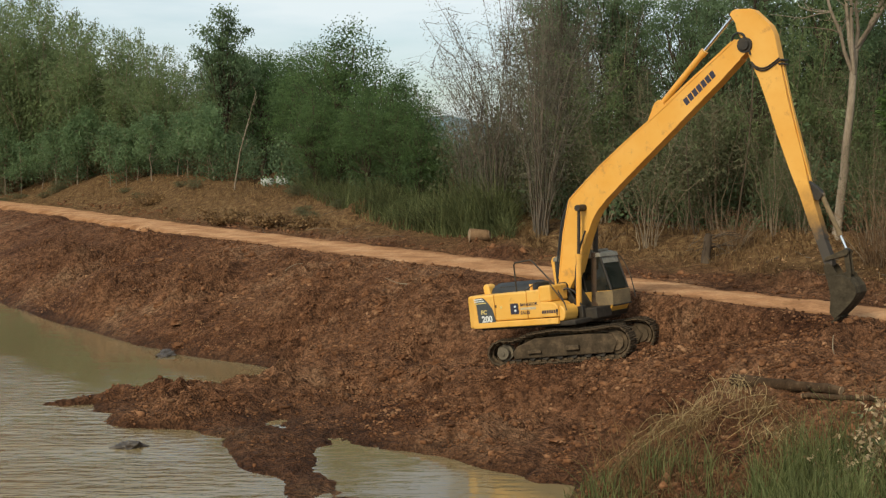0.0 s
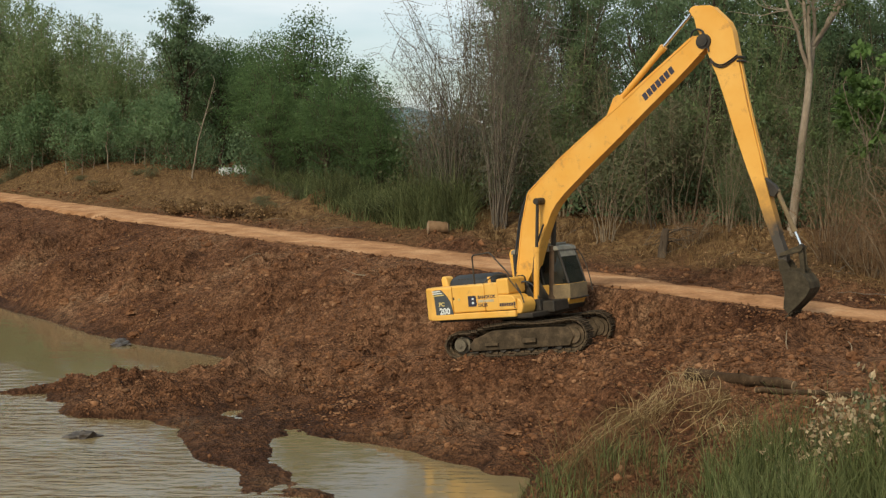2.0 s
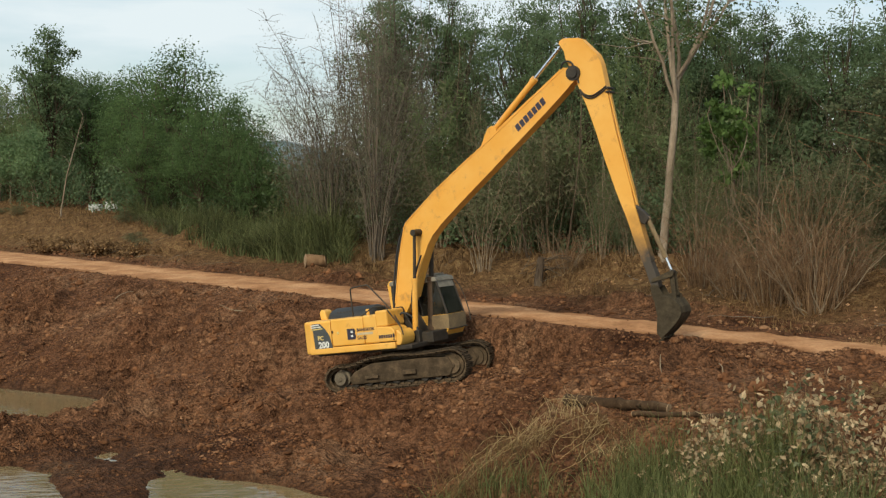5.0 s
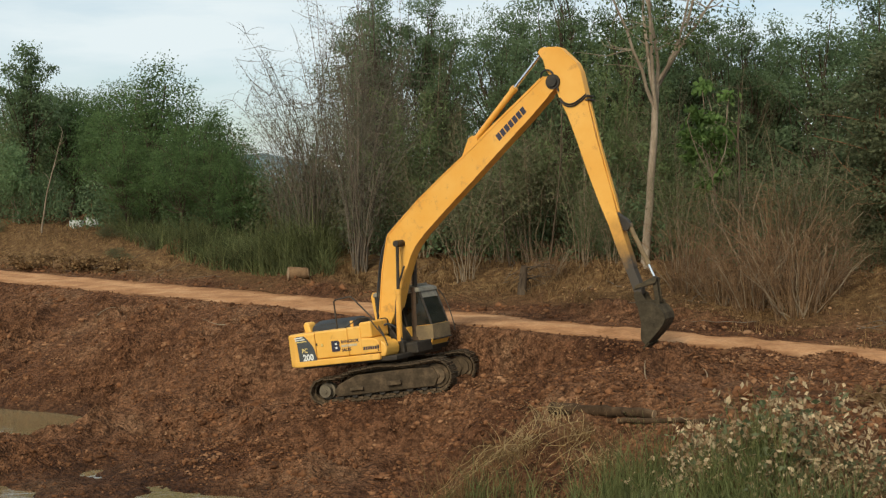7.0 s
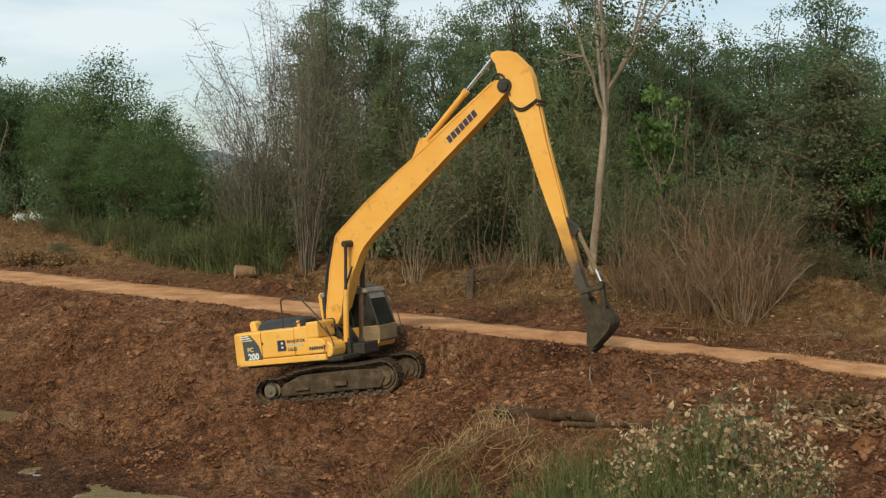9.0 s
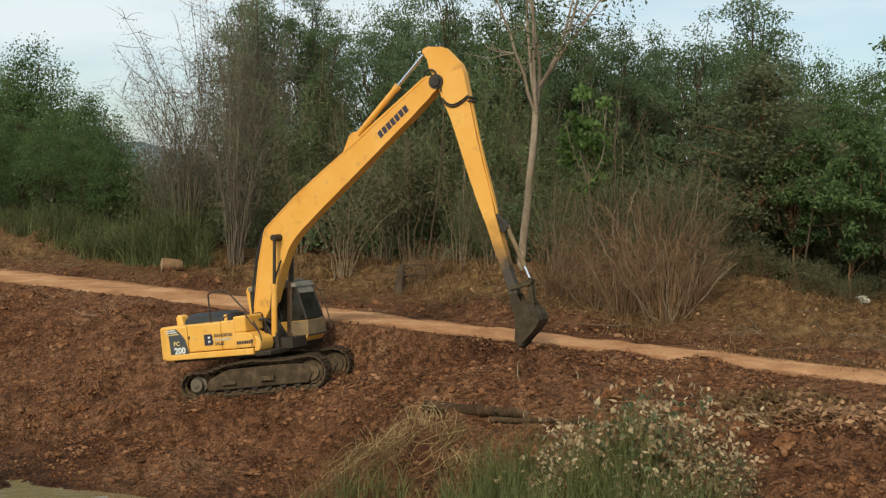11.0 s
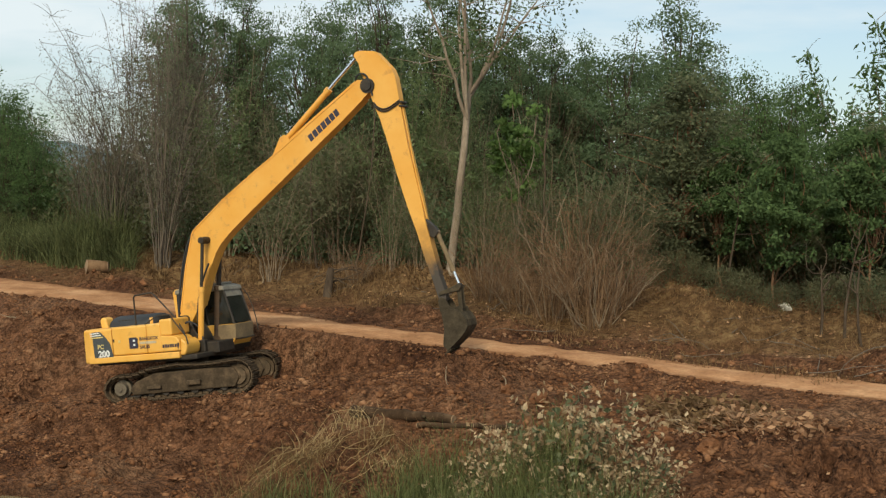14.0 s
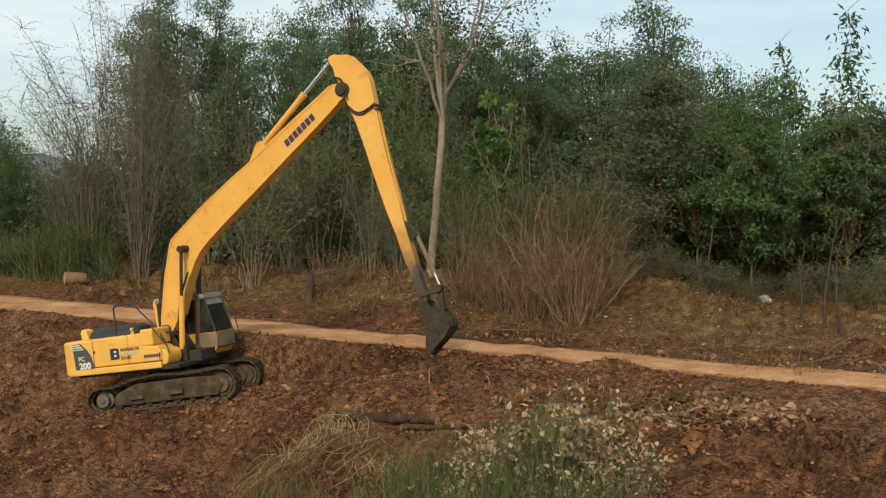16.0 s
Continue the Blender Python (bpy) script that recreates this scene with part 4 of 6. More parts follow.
for y in (-0.24, 0.20):
    slab(bm, [(7.94, 1.70), (7.90, 2.02), (8.00, 2.10), (8.12, 2.04), (8.24, 1.80), (8.38, 1.82), (8.48, 1.84), (8.56, 1.78), (8.58, 1.66)], y, y + 0.04, 0.01)
part("bucket_lug", bm, bucket_m, bucket)
for i in range(4):
    y = -0.315 + i * 0.21
    bm = bmesh.new()
    slab(bm, [(8.16, 0.78), (8.20, 0.72), (8.00, 0.60), (7.99, 0.625)], y - 0.05, y + 0.05, 0.006)
    part("tooth", bm, bucket_m, bucket)
bm = bmesh.new()
bmesh.ops.create_icosphere(bm, subdivisions=3, radius=1.0)
for v in bm.verts:
    p = v.co.copy()
    k = 1 + 0.25 * noise.noise(p * 2.5)
    v.co = Vector((8.30 + p.x * 0.27 * k, p.y * 0.32, 1.28 + p.z * 0.33 * k))
part("soil_load", bm, soil_m, bucket, "red soil in the bucket", True)

# hoses
thread("hose", [(-0.05, -0.12, 2.2), (0.05, -0.12, 2.9), (0.62, -0.12, 4.5), (0.9, -0.12, 4.76), (2.4, -0.12, 5.68), (3.3, -0.12, 6.2)], 0.028, rubber, excavator, "black hydraulic hose")
thread("hose", [(-0.05, 0.05, 2.2), (0.02, 0.05, 2.9), (0.60, 0.05, 4.55), (0.9, 0.05, 4.80), (2.4, 0.05, 5.70), (3.3, 0.05, 6.24)], 0.028, rubber, excavator)
thread("pipe", [(3.6, -0.12, 6.50), (4.6, -0.12, 7.13), (5.9, -0.12, 7.92), (6.15, -0.12, 8.08)], 0.024, yellow_arm, excavator)
thread("hose", [(6.1, -0.12, 8.0), (6.2, -0.19, 8.18), (6.40, -0.20, 8.20), (6.52, -0.19, 8.02), (6.58, -0.17, 7.6)], 0.026, rubber, excavator)
thread("pipe", [(7.37, -0.08, 7.2), (7.58, -0.08, 5.4), (7.76, -0.08, 4.2)], 0.02, mud_arm, excavator)
thread("hose", [(0.35, -0.5, 1.5), (0.45, -0.62, 2.0), (0.75, -0.50, 1.9), (0.9, -0.48, 1.5)], 0.03, rubber, excavator)
thread("hose", [(0.7, -0.30, 1.5), (0.72, -0.34, 2.3), (0.95, -0.33, 3.1), (1.2, -0.33, 3.6)], 0.026, rubber, excavator)
bm = bmesh.new()
slab(bm, [(-0.52, 2.05), (-0.58, 2.85), (-0.50, 2.96), (-0.12, 2.96), (-0.10, 2.84), (-0.40, 2.82), (-0.36, 2.05)], 0.46, 0.54, 0.015)
part("guard_frame", bm, yellow, excavator)

# ---- trees ----
def from_eye(turn, dist):
    """A place at dist metres from the embankment, turn degrees right of straight across."""
    return dist * math.sin(radians(turn)), dist * math.cos(radians(turn))


class Mesher:
    """Collects tubes and leaves into arrays of quads."""

    def __init__(self, seed):
        self.rng = np.random.default_rng(seed)
        self.v, self.f, self.n = [], [], 0

    def tube(self, pts, radii, sides=6):
        pts = np.asarray(pts, float)
        t = np.gradient(pts, axis=0)
        t /= np.linalg.norm(t, axis=1, keepdims=True) + 1e-9
        ref = np.where(np.abs(t[:, 2:3]) > 0.9, (1.0, 0, 0), (0, 0, 1.0))
        a = np.cross(t, ref)
        a /= np.linalg.norm(a, axis=1, keepdims=True) + 1e-9
        b = np.cross(t, a)
        ang = np.arange(sides) / sides * math.tau
        ring = pts[:, None] + np.asarray(radii)[:, None, None] * (a[:, None] * np.cos(ang)[None, :, None] + b[:, None] * np.sin(ang)[None, :, None])
        k = len(pts)
        i = self.n + np.arange(k * sides).reshape(k, sides)
        j = np.roll(i, -1, axis=1)
        self.f.append(np.stack([i[:-1], j[:-1], j[1:], i[1:]], -1).reshape(-1, 4))
        self.v.append(ring.reshape(-1, 3))
        self.n += k * sides

    def limb(self, a, b, r0, r1, bend=0.12, sides=5, n=6, rough=0.012):
        a, b = np.asarray(a, float), np.asarray(b, float)
        k = np.linspace(0, 1, n)[:, None]
        side = self.rng.normal(size=3) * np.linalg.norm(b - a) * bend
        pts = a + (b - a) * k + np.sin(k * math.pi) * side + self.rng.normal(size=(n, 3)) * np.linalg.norm(b - a) * rough
        self.tube(pts, np.linspace(r0, r1, n), sides)
        return pts

    def leaves(self, pts, length, width, droop=0.3, spread=0.35, flat=0.0):
        pts = np.asarray(pts, float)
        m = len(pts)
        d = self.rng.normal(size=(m, 3))
        d[:, 2] = d[:, 2] * (1 - flat) - droop * 1.5
        d /= np.linalg.norm(d, axis=1, keepdims=True)
        s = np.cross(d, self.rng.normal(size=(m, 3)))
        s /= np.linalg.norm(s, axis=1, keepdims=True) + 1e-9
        L = length * (1 + spread * self.rng.uniform(-1, 1, (m, 1)))
        W = width * (1 + spread * self.rng.uniform(-1, 1, (m, 1)))
        q = np.stack([pts, pts + d * L * 0.45 + s * W, pts + d * L, pts + d * L * 0.45 - s * W], 1)
        self.f.append(self.n + np.arange(m * 4).reshape(m, 4))
        self.v.append(q.reshape(-1, 3))
        self.n += m * 4

    def blades(self, roots, height, width, lean=0.35, segs=3):
        """Grass blades: bent strips that narrow to their tips."""
        roots = np.asarray(roots, float)
        m = len(roots)
        h = height * self.rng.uniform(0.5, 1.15, (m, 1))
        w = width * self.rng.uniform(0.7, 1.3, (m, 1))
        ang = self.rng.uniform(0, math.tau, m)
        out = np.stack([np.cos(ang), np.sin(ang), np.zeros(m)], 1)
        face = self.rng.uniform(0, math.tau, m)
        side = np.stack([np.cos(face), np.sin(face), np.zeros(m)], 1)
        le = np.abs(self.rng.normal(lean, lean * 0.6, (m, 1)))
        rows = []
        for i in range(segs + 1):
            k = i / segs
            c = roots + np.array((0, 0, 1.0)) * h * (k - 0.35 * le * k * k) + out * h * le * k * k
            rows.append(np.stack([c - side * w * (1 - k * 0.92), c + side * w * (1 - k * 0.92)], 1))
        v = np.stack(rows, 1).reshape(m, -1, 3)
        base = self.n + np.arange(m)[:, None, None] * (2 * (segs + 1))
        quad = np.array([[2 * i, 2 * i + 1, 2 * i + 3, 2 * i + 2] for i in range(segs)])[None]
        self.f.append((base + quad).reshape(-1, 4))
        self.v.append(v.reshape(-1, 3))
        self.n += v.shape[0] * v.shape[1]

    def mesh(self, name):
        return raw_mesh(name, np.concatenate(self.v), np.concatenate(self.f))


bark_pale = mottled("pale_bark", [(0.3, (0.16, 0.115, 0.08)), (0.5, (0.27, 0.21, 0.15)), (0.72, (0.38, 0.31, 0.23))], 1.6, 0.9, fine=14, bump=0.5, stretch=(1, 1, 0.35))
bark_dark = mottled("dark_bark", [(0.3, (0.05, 0.035, 0.024)), (0.7, (0.13, 0.095, 0.065))], 2.2, 0.92, fine=16, bump=0.6, stretch=(1, 1, 0.3))
bark_brown = mottled("red_brown_bark", [(0.3, (0.14, 0.075, 0.04)), (0.7, (0.26, 0.15, 0.085))], 2.2, 0.9, fine=16, bump=0.5, stretch=(1, 1, 0.3))
cane_m = mottled("dry_cane", [(0.3, (0.15, 0.105, 0.065)), (0.7, (0.30, 0.225, 0.14))], 2.5, 0.85, fine=14, bump=0.3, spread=0.3)
twig_m = mottled("brown_twigs", [(0.3, (0.13, 0.075, 0.042)), (0.7, (0.27, 0.17, 0.095))], 2.5, 0.9, fine=14, bump=0.2, spread=0.35)
leaf_green = leafy("green_leaves", (0.050, 0.084, 0.034), (0.108, 0.162, 0.060), spread=0.5, even=0.5)
leaf_dark = leafy("dark_green_leaves", (0.082, 0.120, 0.064), (0.138, 0.188, 0.094), spread=0.45, even=0.5)
leaf_olive = leafy("olive_leaves", (0.118, 0.150, 0.062), (0.190, 0.235, 0.105), even=0.5)
leaf_grey = leafy("grey_brown_leaves", (0.105, 0.098, 0.062), (0.195, 0.182, 0.125), even=0.5)
leaf_brown = leafy("brown_olive_leaves", (0.086, 0.092, 0.048), (0.160, 0.158, 0.084), even=0.5)
leaf_cone = leafy("dull_olive_leaves", (0.082, 0.094, 0.048), (0.140, 0.152, 0.080), even=0.5)
leaf_young = leafy("fresh_green_leaves", (0.075, 0.125, 0.032), (0.130, 0.200, 0.060))
leaf_sap = leafy("blue_green_leaves", (0.100, 0.150, 0.066), (0.165, 0.235, 0.110), even=0.5)


def tree_thing(name, wood, wood_m, crown, crown_m, label, category="tree", group=""):
    ob = empty(name, Matrix(), label, category, group)
    part_mesh("trunk" if category == "tree" else "wood", wood.mesh("trunk"), wood_m, ob, smooth=True)
    if crown is not None:
        part_mesh("crown", crown.mesh("crown"), crown_m, ob)
    return ob


def ball(rng, n, shell=0.55):
    d = rng.normal(size=(n, 3))
    d /= np.linalg.norm(d, axis=1, keepdims=True)
    return d * rng.uniform(0, 1, (n, 1)) ** shell


def broadleaf(seed, h=10.0, wide=3.6, low=0.18, clumps=120, per=96, leaf=(0.19, 0.036), trunk_r=0.16, m=leaf_green, label="", name="tree", wood_m=bark_dark, droop=0.35, top=1.0):
    """A tree with an uneven crown of many clumps on limbs."""
    wd, cr = Mesher(seed), Mesher(seed + 1)
    rng = wd.rng
    trunk = wd.limb((0, 0, -0.4), (rng.normal() * 0.3, rng.normal() * 0.3, h * 0.86), trunk_r, trunk_r * 0.2, 0.03, 8, 10)
    pts = []
    for p in ball(rng, clumps):
        lobe = 0.72 + 0.66 * noise.noise(Vector((p[0] * 1.7 + seed, p[1] * 1.7, p[2] * 1.7)))
        z = low + (1 - low) * (p[2] * 0.5 + 0.5)
        taper = (1.0 - 0.55 * top * max(0.0, p[2]) ** 1.6)
        c = np.array((p[0] * wide * lobe * taper, p[1] * wide * lobe * taper, h * (z * (0.88 + 0.2 * lobe))))
        if rng.random() < 0.6:
            k = min(len(trunk) - 1, max(1, int(c[2] / h * 9 * 0.8)))
            wd.limb(trunk[k], c, trunk_r * 0.32, 0.012, 0.1, 4, 5)
        r = rng.uniform(0.35, 0.75) * wide / 3.6
        q = ball(rng, per, 0.42) * (r * 1.75, r * 1.75, r * 1.0)
        pts.append(c + q)
    cr.leaves(np.concatenate(pts), *leaf, droop)
    return tree_thing(name, wd, wood_m, cr, m, label)


def plume(seed, h=11.0, stems=16, wide=2.6, per=420, leaf=(0.28, 0.03), m=leaf_olive, label="", cane=cane_m, bare=0.28, name="bamboo_clump", thick=0.035, twigs=7):
    """A bamboo clump: many arching canes from one root, with fine drooping leaves."""
    wd, cr = Mesher(seed), Mesher(seed + 1)
    rng = wd.rng
    pts = []
    for i in range(stems):
        a, rr = rng.uniform(0, math.tau), math.sqrt(rng.random())
        hh = h * rng.uniform(0.62, 1.05) * (1 - 0.18 * rr)
        foot = np.array((math.cos(a) * 0.45 * rr, math.sin(a) * 0.45 * rr, -0.3))
        k = np.linspace(0, 1, 11)[:, None]
        out = np.array((math.cos(a), math.sin(a), 0)) * wide * rr * rng.uniform(0.6, 1.2)
        path = foot + np.array((0, 0, 1.0)) * hh * (k - 0.10 * rr * k ** 3) + out * k ** 1.9 + rng.normal(size=(11, 3)) * 0.05
        wd.tube(path, np.linspace(thick, 0.008, 11), 5)
        for _ in range(twigs):
            j = rng.integers(4, 11)
            e = path[j] + rng.normal(size=3) * (0.55, 0.55, 0.3) + (0, 0, 0.25)
            wd.limb(path[j], e, 0.012, 0.004, 0.15, 3, 4)
        t = rng.uniform(bare, 1.0, per) ** 0.8
        q = np.stack([np.interp(t, k[:, 0], path[:, c]) for c in range(3)], 1)
        sp = 0.16 + 0.36 * np.sin(t * math.pi)[:, None]
        pts.append(q + rng.normal(size=(per, 3)) * sp * (1, 1, 0.8))
    cr.leaves(np.concatenate(pts), *leaf, 0.55)
    return tree_thing(name, wd, cane, cr, m, label)


def sapling(seed, h=4.2, m=leaf_sap, label=""):
    wd, cr = Mesher(seed), Mesher(seed + 1)
    rng = wd.rng
    tr = wd.limb((0, 0, -0.3), (rng.normal() * 0.15, rng.normal() * 0.15, h), 0.045, 0.01, 0.03, 5, 9)
    pts = []
    for i in range(34):
        z = rng.uniform(0.34, 1.0)
        a = rng.uniform(0, math.tau)
        r = 1.15 * math.sin(min(1.0, (1.12 - z) * 1.6) * 1.5) * rng.uniform(0.4, 1.05)
        tip = np.array((math.cos(a) * r, math.sin(a) * r, h * z + 0.2))
        wd.limb((0, 0, h * z - 0.3), tip, 0.014, 0.005, 0.1, 3, 4)
        pts.append(tip + rng.normal(size=(52, 3)) * (0.27, 0.27, 0.25))
    cr.leaves(np.concatenate(pts), 0.22, 0.045, 0.4)
    return tree_thing("sapling", wd, bark_pale, cr, m, label)


def shrub(seed, h=2.6, wide=1.7, m=leaf_brown, label="", clumps=52, per=48, leaf=(0.15, 0.034), name="shrub"):
    wd, cr = Mesher(seed), Mesher(seed + 1)
    rng = wd.rng
    pts = []
    for p in ball(rng, clumps, 0.5):
        c = np.array((p[0] * wide, p[1] * wide, h * (0.45 + 0.5 * p[2]) * rng.uniform(0.75, 1.15)))
        wd.limb((p[0] * 0.25, p[1] * 0.25, -0.2), c, 0.022, 0.006, 0.14, 4, 5)
        pts.append(c + rng.normal(size=(per, 3)) * (0.30, 0.30, 0.24))
    cr.leaves(np.concatenate(pts), *leaf, 0.35)
    return tree_thing(name, wd, twig_m, cr, m, label, "shrub")


def brush(seed, h=3.5, wide=3.0, stems=80, label=""):
    """A dead thicket of arching bare twigs."""
    wd = Mesher(seed)
    rng = wd.rng
    for i in range(stems):
        a, rr = rng.uniform(0, math.tau), math.sqrt(rng.random())
        foot = np.array((math.cos(a) * 0.9 * rr, math.sin(a) * 0.9 * rr, -0.2))
        hh, out = h * rng.uniform(0.45, 1.1), wide * rr * rng.uniform(0.5, 1.25)
        k = np.linspace(0, 1, 8)[:, None]
        tilt = rng.uniform(-0.5, 0.5)
        way = np.array((math.cos(a + tilt), math.sin(a + tilt), 0))
        path = foot + np.array((0, 0, 1.0)) * hh * np.sin(k * rng.uniform(1.3, 2.1)) + way * out * k ** 1.4 + rng.normal(size=(8, 3)) * 0.04
        wd.tube(path, np.linspace(rng.uniform(0.010, 0.022), 0.004, 8), 4)
        for _ in range(5):
            j = rng.integers(2, 8)
            wd.limb(path[j], path[j] + rng.normal(size=3) * (0.4, 0.4, 0.35) + way * 0.2, 0.007, 0.003, 0.2, 3, 4)
    ob = empty("dead_thicket", Matrix(), label, "thicket")
    part_mesh("brushwood", wd.mesh("brushwood"), twig_m, ob)
    for i in range(16):
        wc = Mesher(seed * 40 + i)
        a = rng.uniform(0, math.tau)
        foot = np.array((math.cos(a) * 0.8 * rng.random(), math.sin(a) * 0.8 * rng.random(), -0.15))
        tip = foot + (math.cos(a) * wide * rng.uniform(0.2, 0.9) - 0.4, math.sin(a) * wide * rng.uniform(0.2, 0.9), h * rng.uniform(0.5, 1.15))
        wc.limb(foot, tip, 0.026, 0.010, 0.08, 5, 8)
        part_mesh("cane", wc.mesh("cane"), cane_m, ob)
    return ob


def stand(proto, turn, dist, size=1.0, yaw=None, lean=0.0, wide=None):
    """A copy of a plant on the ground, seen turn degrees right of straight across."""
    x, y = from_eye(turn, dist)
    z = float(ground_at(x, y))
    yaw = random.uniform(0, 360) if yaw is None else yaw
    w = size if wide is None else wide
    return copy_thing(proto, pose(x, y, z - 0.05, lean, 0, yaw) @ Matrix.Diagonal((w, w, size, 1)))


def drop(proto):
    for o in (*proto.children_recursive, proto):
        bpy.data.objects.remove(o)


def line(turn):
    """How far off the front of the wood stands."""
    return float(np.interp(turn, (-30, -20, -15, -10, -4, 0, 4.6, 10, 18, 28, 40, 60), (150, 117, 99, 83, 66, 59, 51, 47.5, 44, 39.5, 36, 34)))


random.seed(7)
broad = [broadleaf(10 + i, wide=3.6 + 0.4 * i, leaf=(0.165, 0.040), per=112, m=leaf_green, label="broad-crowned tree with dense dark green leaves beyond the road") for i in range(3)]
tall = [broadleaf(30 + i, h=11, wide=2.7, low=0.30, clumps=105, per=120, leaf=(0.145, 0.030), m=leaf_dark, label="tall dark green tree in the wood beyond the road", trunk_r=0.14) for i in range(3)]
olive = [plume(50 + i, m=leaf_olive, per=640, stems=18, wide=3.0, bare=0.12, leaf=(0.22, 0.032), label="olive-green feathery bamboo clump") for i in range(2)]
cane_grey = mottled("grey_brown_cane", [(0.3, (0.085, 0.064, 0.045)), (0.7, (0.185, 0.145, 0.105))], 2.5, 0.88, fine=14, bump=0.3, spread=0.3)
grey = [plume(60 + i, h=12, stems=26, wide=3.9, m=leaf_grey, cane=cane_grey, twigs=16, per=400, leaf=(0.13, 0.0125), label="half-dry grey-brown bamboo clump with sparse leaves", bare=0.14, thick=0.033) for i in range(2)]
thin = [plume(70 + i, h=7.0, stems=15, wide=3.0, m=leaf_brown, per=170, leaf=(0.2, 0.028), label="small half-dry bamboo clump with bare canes", bare=0.40, thick=0.026) for i in range(2)]
feather = [plume(55 + i, h=11, m=leaf_brown, per=520, stems=14, wide=2.6, bare=0.2, leaf=(0.15, 0.016), label="half-dry brownish bamboo in the wood") for i in range(2)]
under = [shrub(80 + i, label="brownish green undergrowth shrub below the trees", m=leaf_brown) for i in range(1)] + [shrub(84 + i, label="dark green undergrowth shrub below the trees", m=leaf_dark) for i in range(2)]
sap = [sapling(90 + i, label="slim young tree with blue-green leaves") for i in range(3)]

# far left: bamboo grove with saplings before it
for i in range(16):
    turn = -23.5 + i * 0.86 + random.uniform(-.2, .2)
    stand(olive[i % 2], turn, line(turn) + random.uniform(2, 12), float(np.interp(turn, (-23, -18, -15.6, -12.3, -10), (1.95, 1.74, 1.32, 0.94, 0.8))) * random.uniform(0.93, 1.06))
for i in range(9):
    turn = -24 + i * 1.7
    stand(olive[i % 2], turn, line(turn) + 14 + random.uniform(0, 8), float(np.interp(turn, (-23, -18, -15.6, -12.3, -10), (2.0, 1.82, 1.38, 1.0, 0.85))) * random.uniform(0.93, 1.06))
for i in range(15):
    turn = -20.5 + i * 0.72 + random.uniform(-.25, .25)
    stand(sap[i % 3], turn, line(turn) - 2 + random.uniform(-2, 2), random.uniform(0.9, 1.4))
for i in range(26):
    turn = -24 + i * 0.72
    if -9.4 < turn < -6.7:
        continue
    stand(under[i % 3], turn, line(turn) + random.uniform(-2, 3), random.uniform(0.9, 1.5))
for i in range(12):
    turn = -6.4 + i * 0.66
    stand(under[1 + i % 2], turn, line(turn) + random.uniform(3, 8), random.uniform(1.2, 1.7))
# dark slender tree and the broad group beside the gap
dark_tree = broadleaf(100, h=11.6, wide=3.1, low=0.36, clumps=110, per=110, leaf=(0.19, 0.05), m=leaf_dark, label="tall dark tree with a tapering crown above the bamboo", top=1.5)
stand(dark_tree, -10.2, 88, 1.0)
for turn, dist, size in ((-8.4, 90, 0.86), (-6.9, 80, 0.72), (-5.5, 77, 0.88), (-4.4, 74, 1.02), (-3.1, 70, 0.82), (-2.0, 68, 0.74), (-0.9, 65, 0.60), (-5.9, 70, 0.60), (-3.6, 66, 0.62), (-2.2, 64, 0.52), (-0.2, 62, 0.42), (-6.4, 86, 0.95), (-5.0, 69, 0.5), (-1.2, 62, 0.45)):
    stand(broad[random.randrange(3)], turn, dist, size)
for turn, dist, size in ((-9.6, 104, 1.0), (-8.7, 106, 1.05), (-7.8, 104, 1.0), (-7.0, 100, 0.95), (-10.4, 108, 1.1)):
    stand(broad[random.randrange(3)], turn, dist, size)
for i in range(7):
    stand(under[1 + i % 2], -10.2 + i * 0.6, 95 + random.uniform(0, 4), random.uniform(1.4, 1.9))
# grey bamboo in the middle
for turn, dist, size in ((4.6, 49.5, 1.0), (2.4, 54, 0.9), (3.4, 56, 1.1), (5.6, 54, 1.12), (6.8, 56, 1.02), (1.2, 57, 0.75)):
    stand(grey[random.randrange(2)], turn, dist, size)
for turn, dist, size in ((9.6, 45.0, 0.82), (7.6, 50, 0.8), (11.5, 49, 0.85), (12.8, 48, 0.9)):
    stand(thin[random.randrange(2)], turn, dist, size)
# the wood to the right
for i in range(13):
    turn = 6.0 + i * 1.65 + random.uniform(-.4, .4)
    stand(tall[i % 3], turn, line(turn) + random.uniform(5, 9), random.uniform(0.90, 1.16) - min(0.30, max(0, turn - 19) * 0.04), wide=random.uniform(0.75, 1.0))
for i in range(11):
    turn = 7.0 + i * 1.5 + random.uniform(-.4, .4)
    stand((feather if i % 3 else olive)[i % 2], turn, line(turn) + random.uniform(2.5, 6), random.uniform(0.62, 0.92), wide=random.uniform(0.7, 0.95))
for i in range(11):
    turn = 5.5 + i * 3.1 + random.uniform(-.6, .6)
    stand(tall[(i + 1) % 3], turn, line(turn) + random.uniform(13, 22), random.uniform(1.0, 1.25) - min(0.40, max(0, turn - 19) * 0.045))
for i in range(8):
    turn = 13 + i * 1.6 + random.uniform(-.3, .3)
    stand(broad[i % 3], turn, line(turn) + random.uniform(9, 14), random.uniform(0.72, 0.9))
for i in range(40):
    turn = 1.5 + i * 1.0 + random.uniform(-.3, .3)
    stand(under[i % 3], turn, line(turn) + random.uniform(3.0, 7), random.uniform(0.9, 1.6))
for i in range(24):
    turn = 2 + i * 1.65 + random.uniform(-.3, .3)
    stand(under[(i + 2) % 3], turn, line(turn) + random.uniform(6, 12), random.uniform(1.6, 2.3))
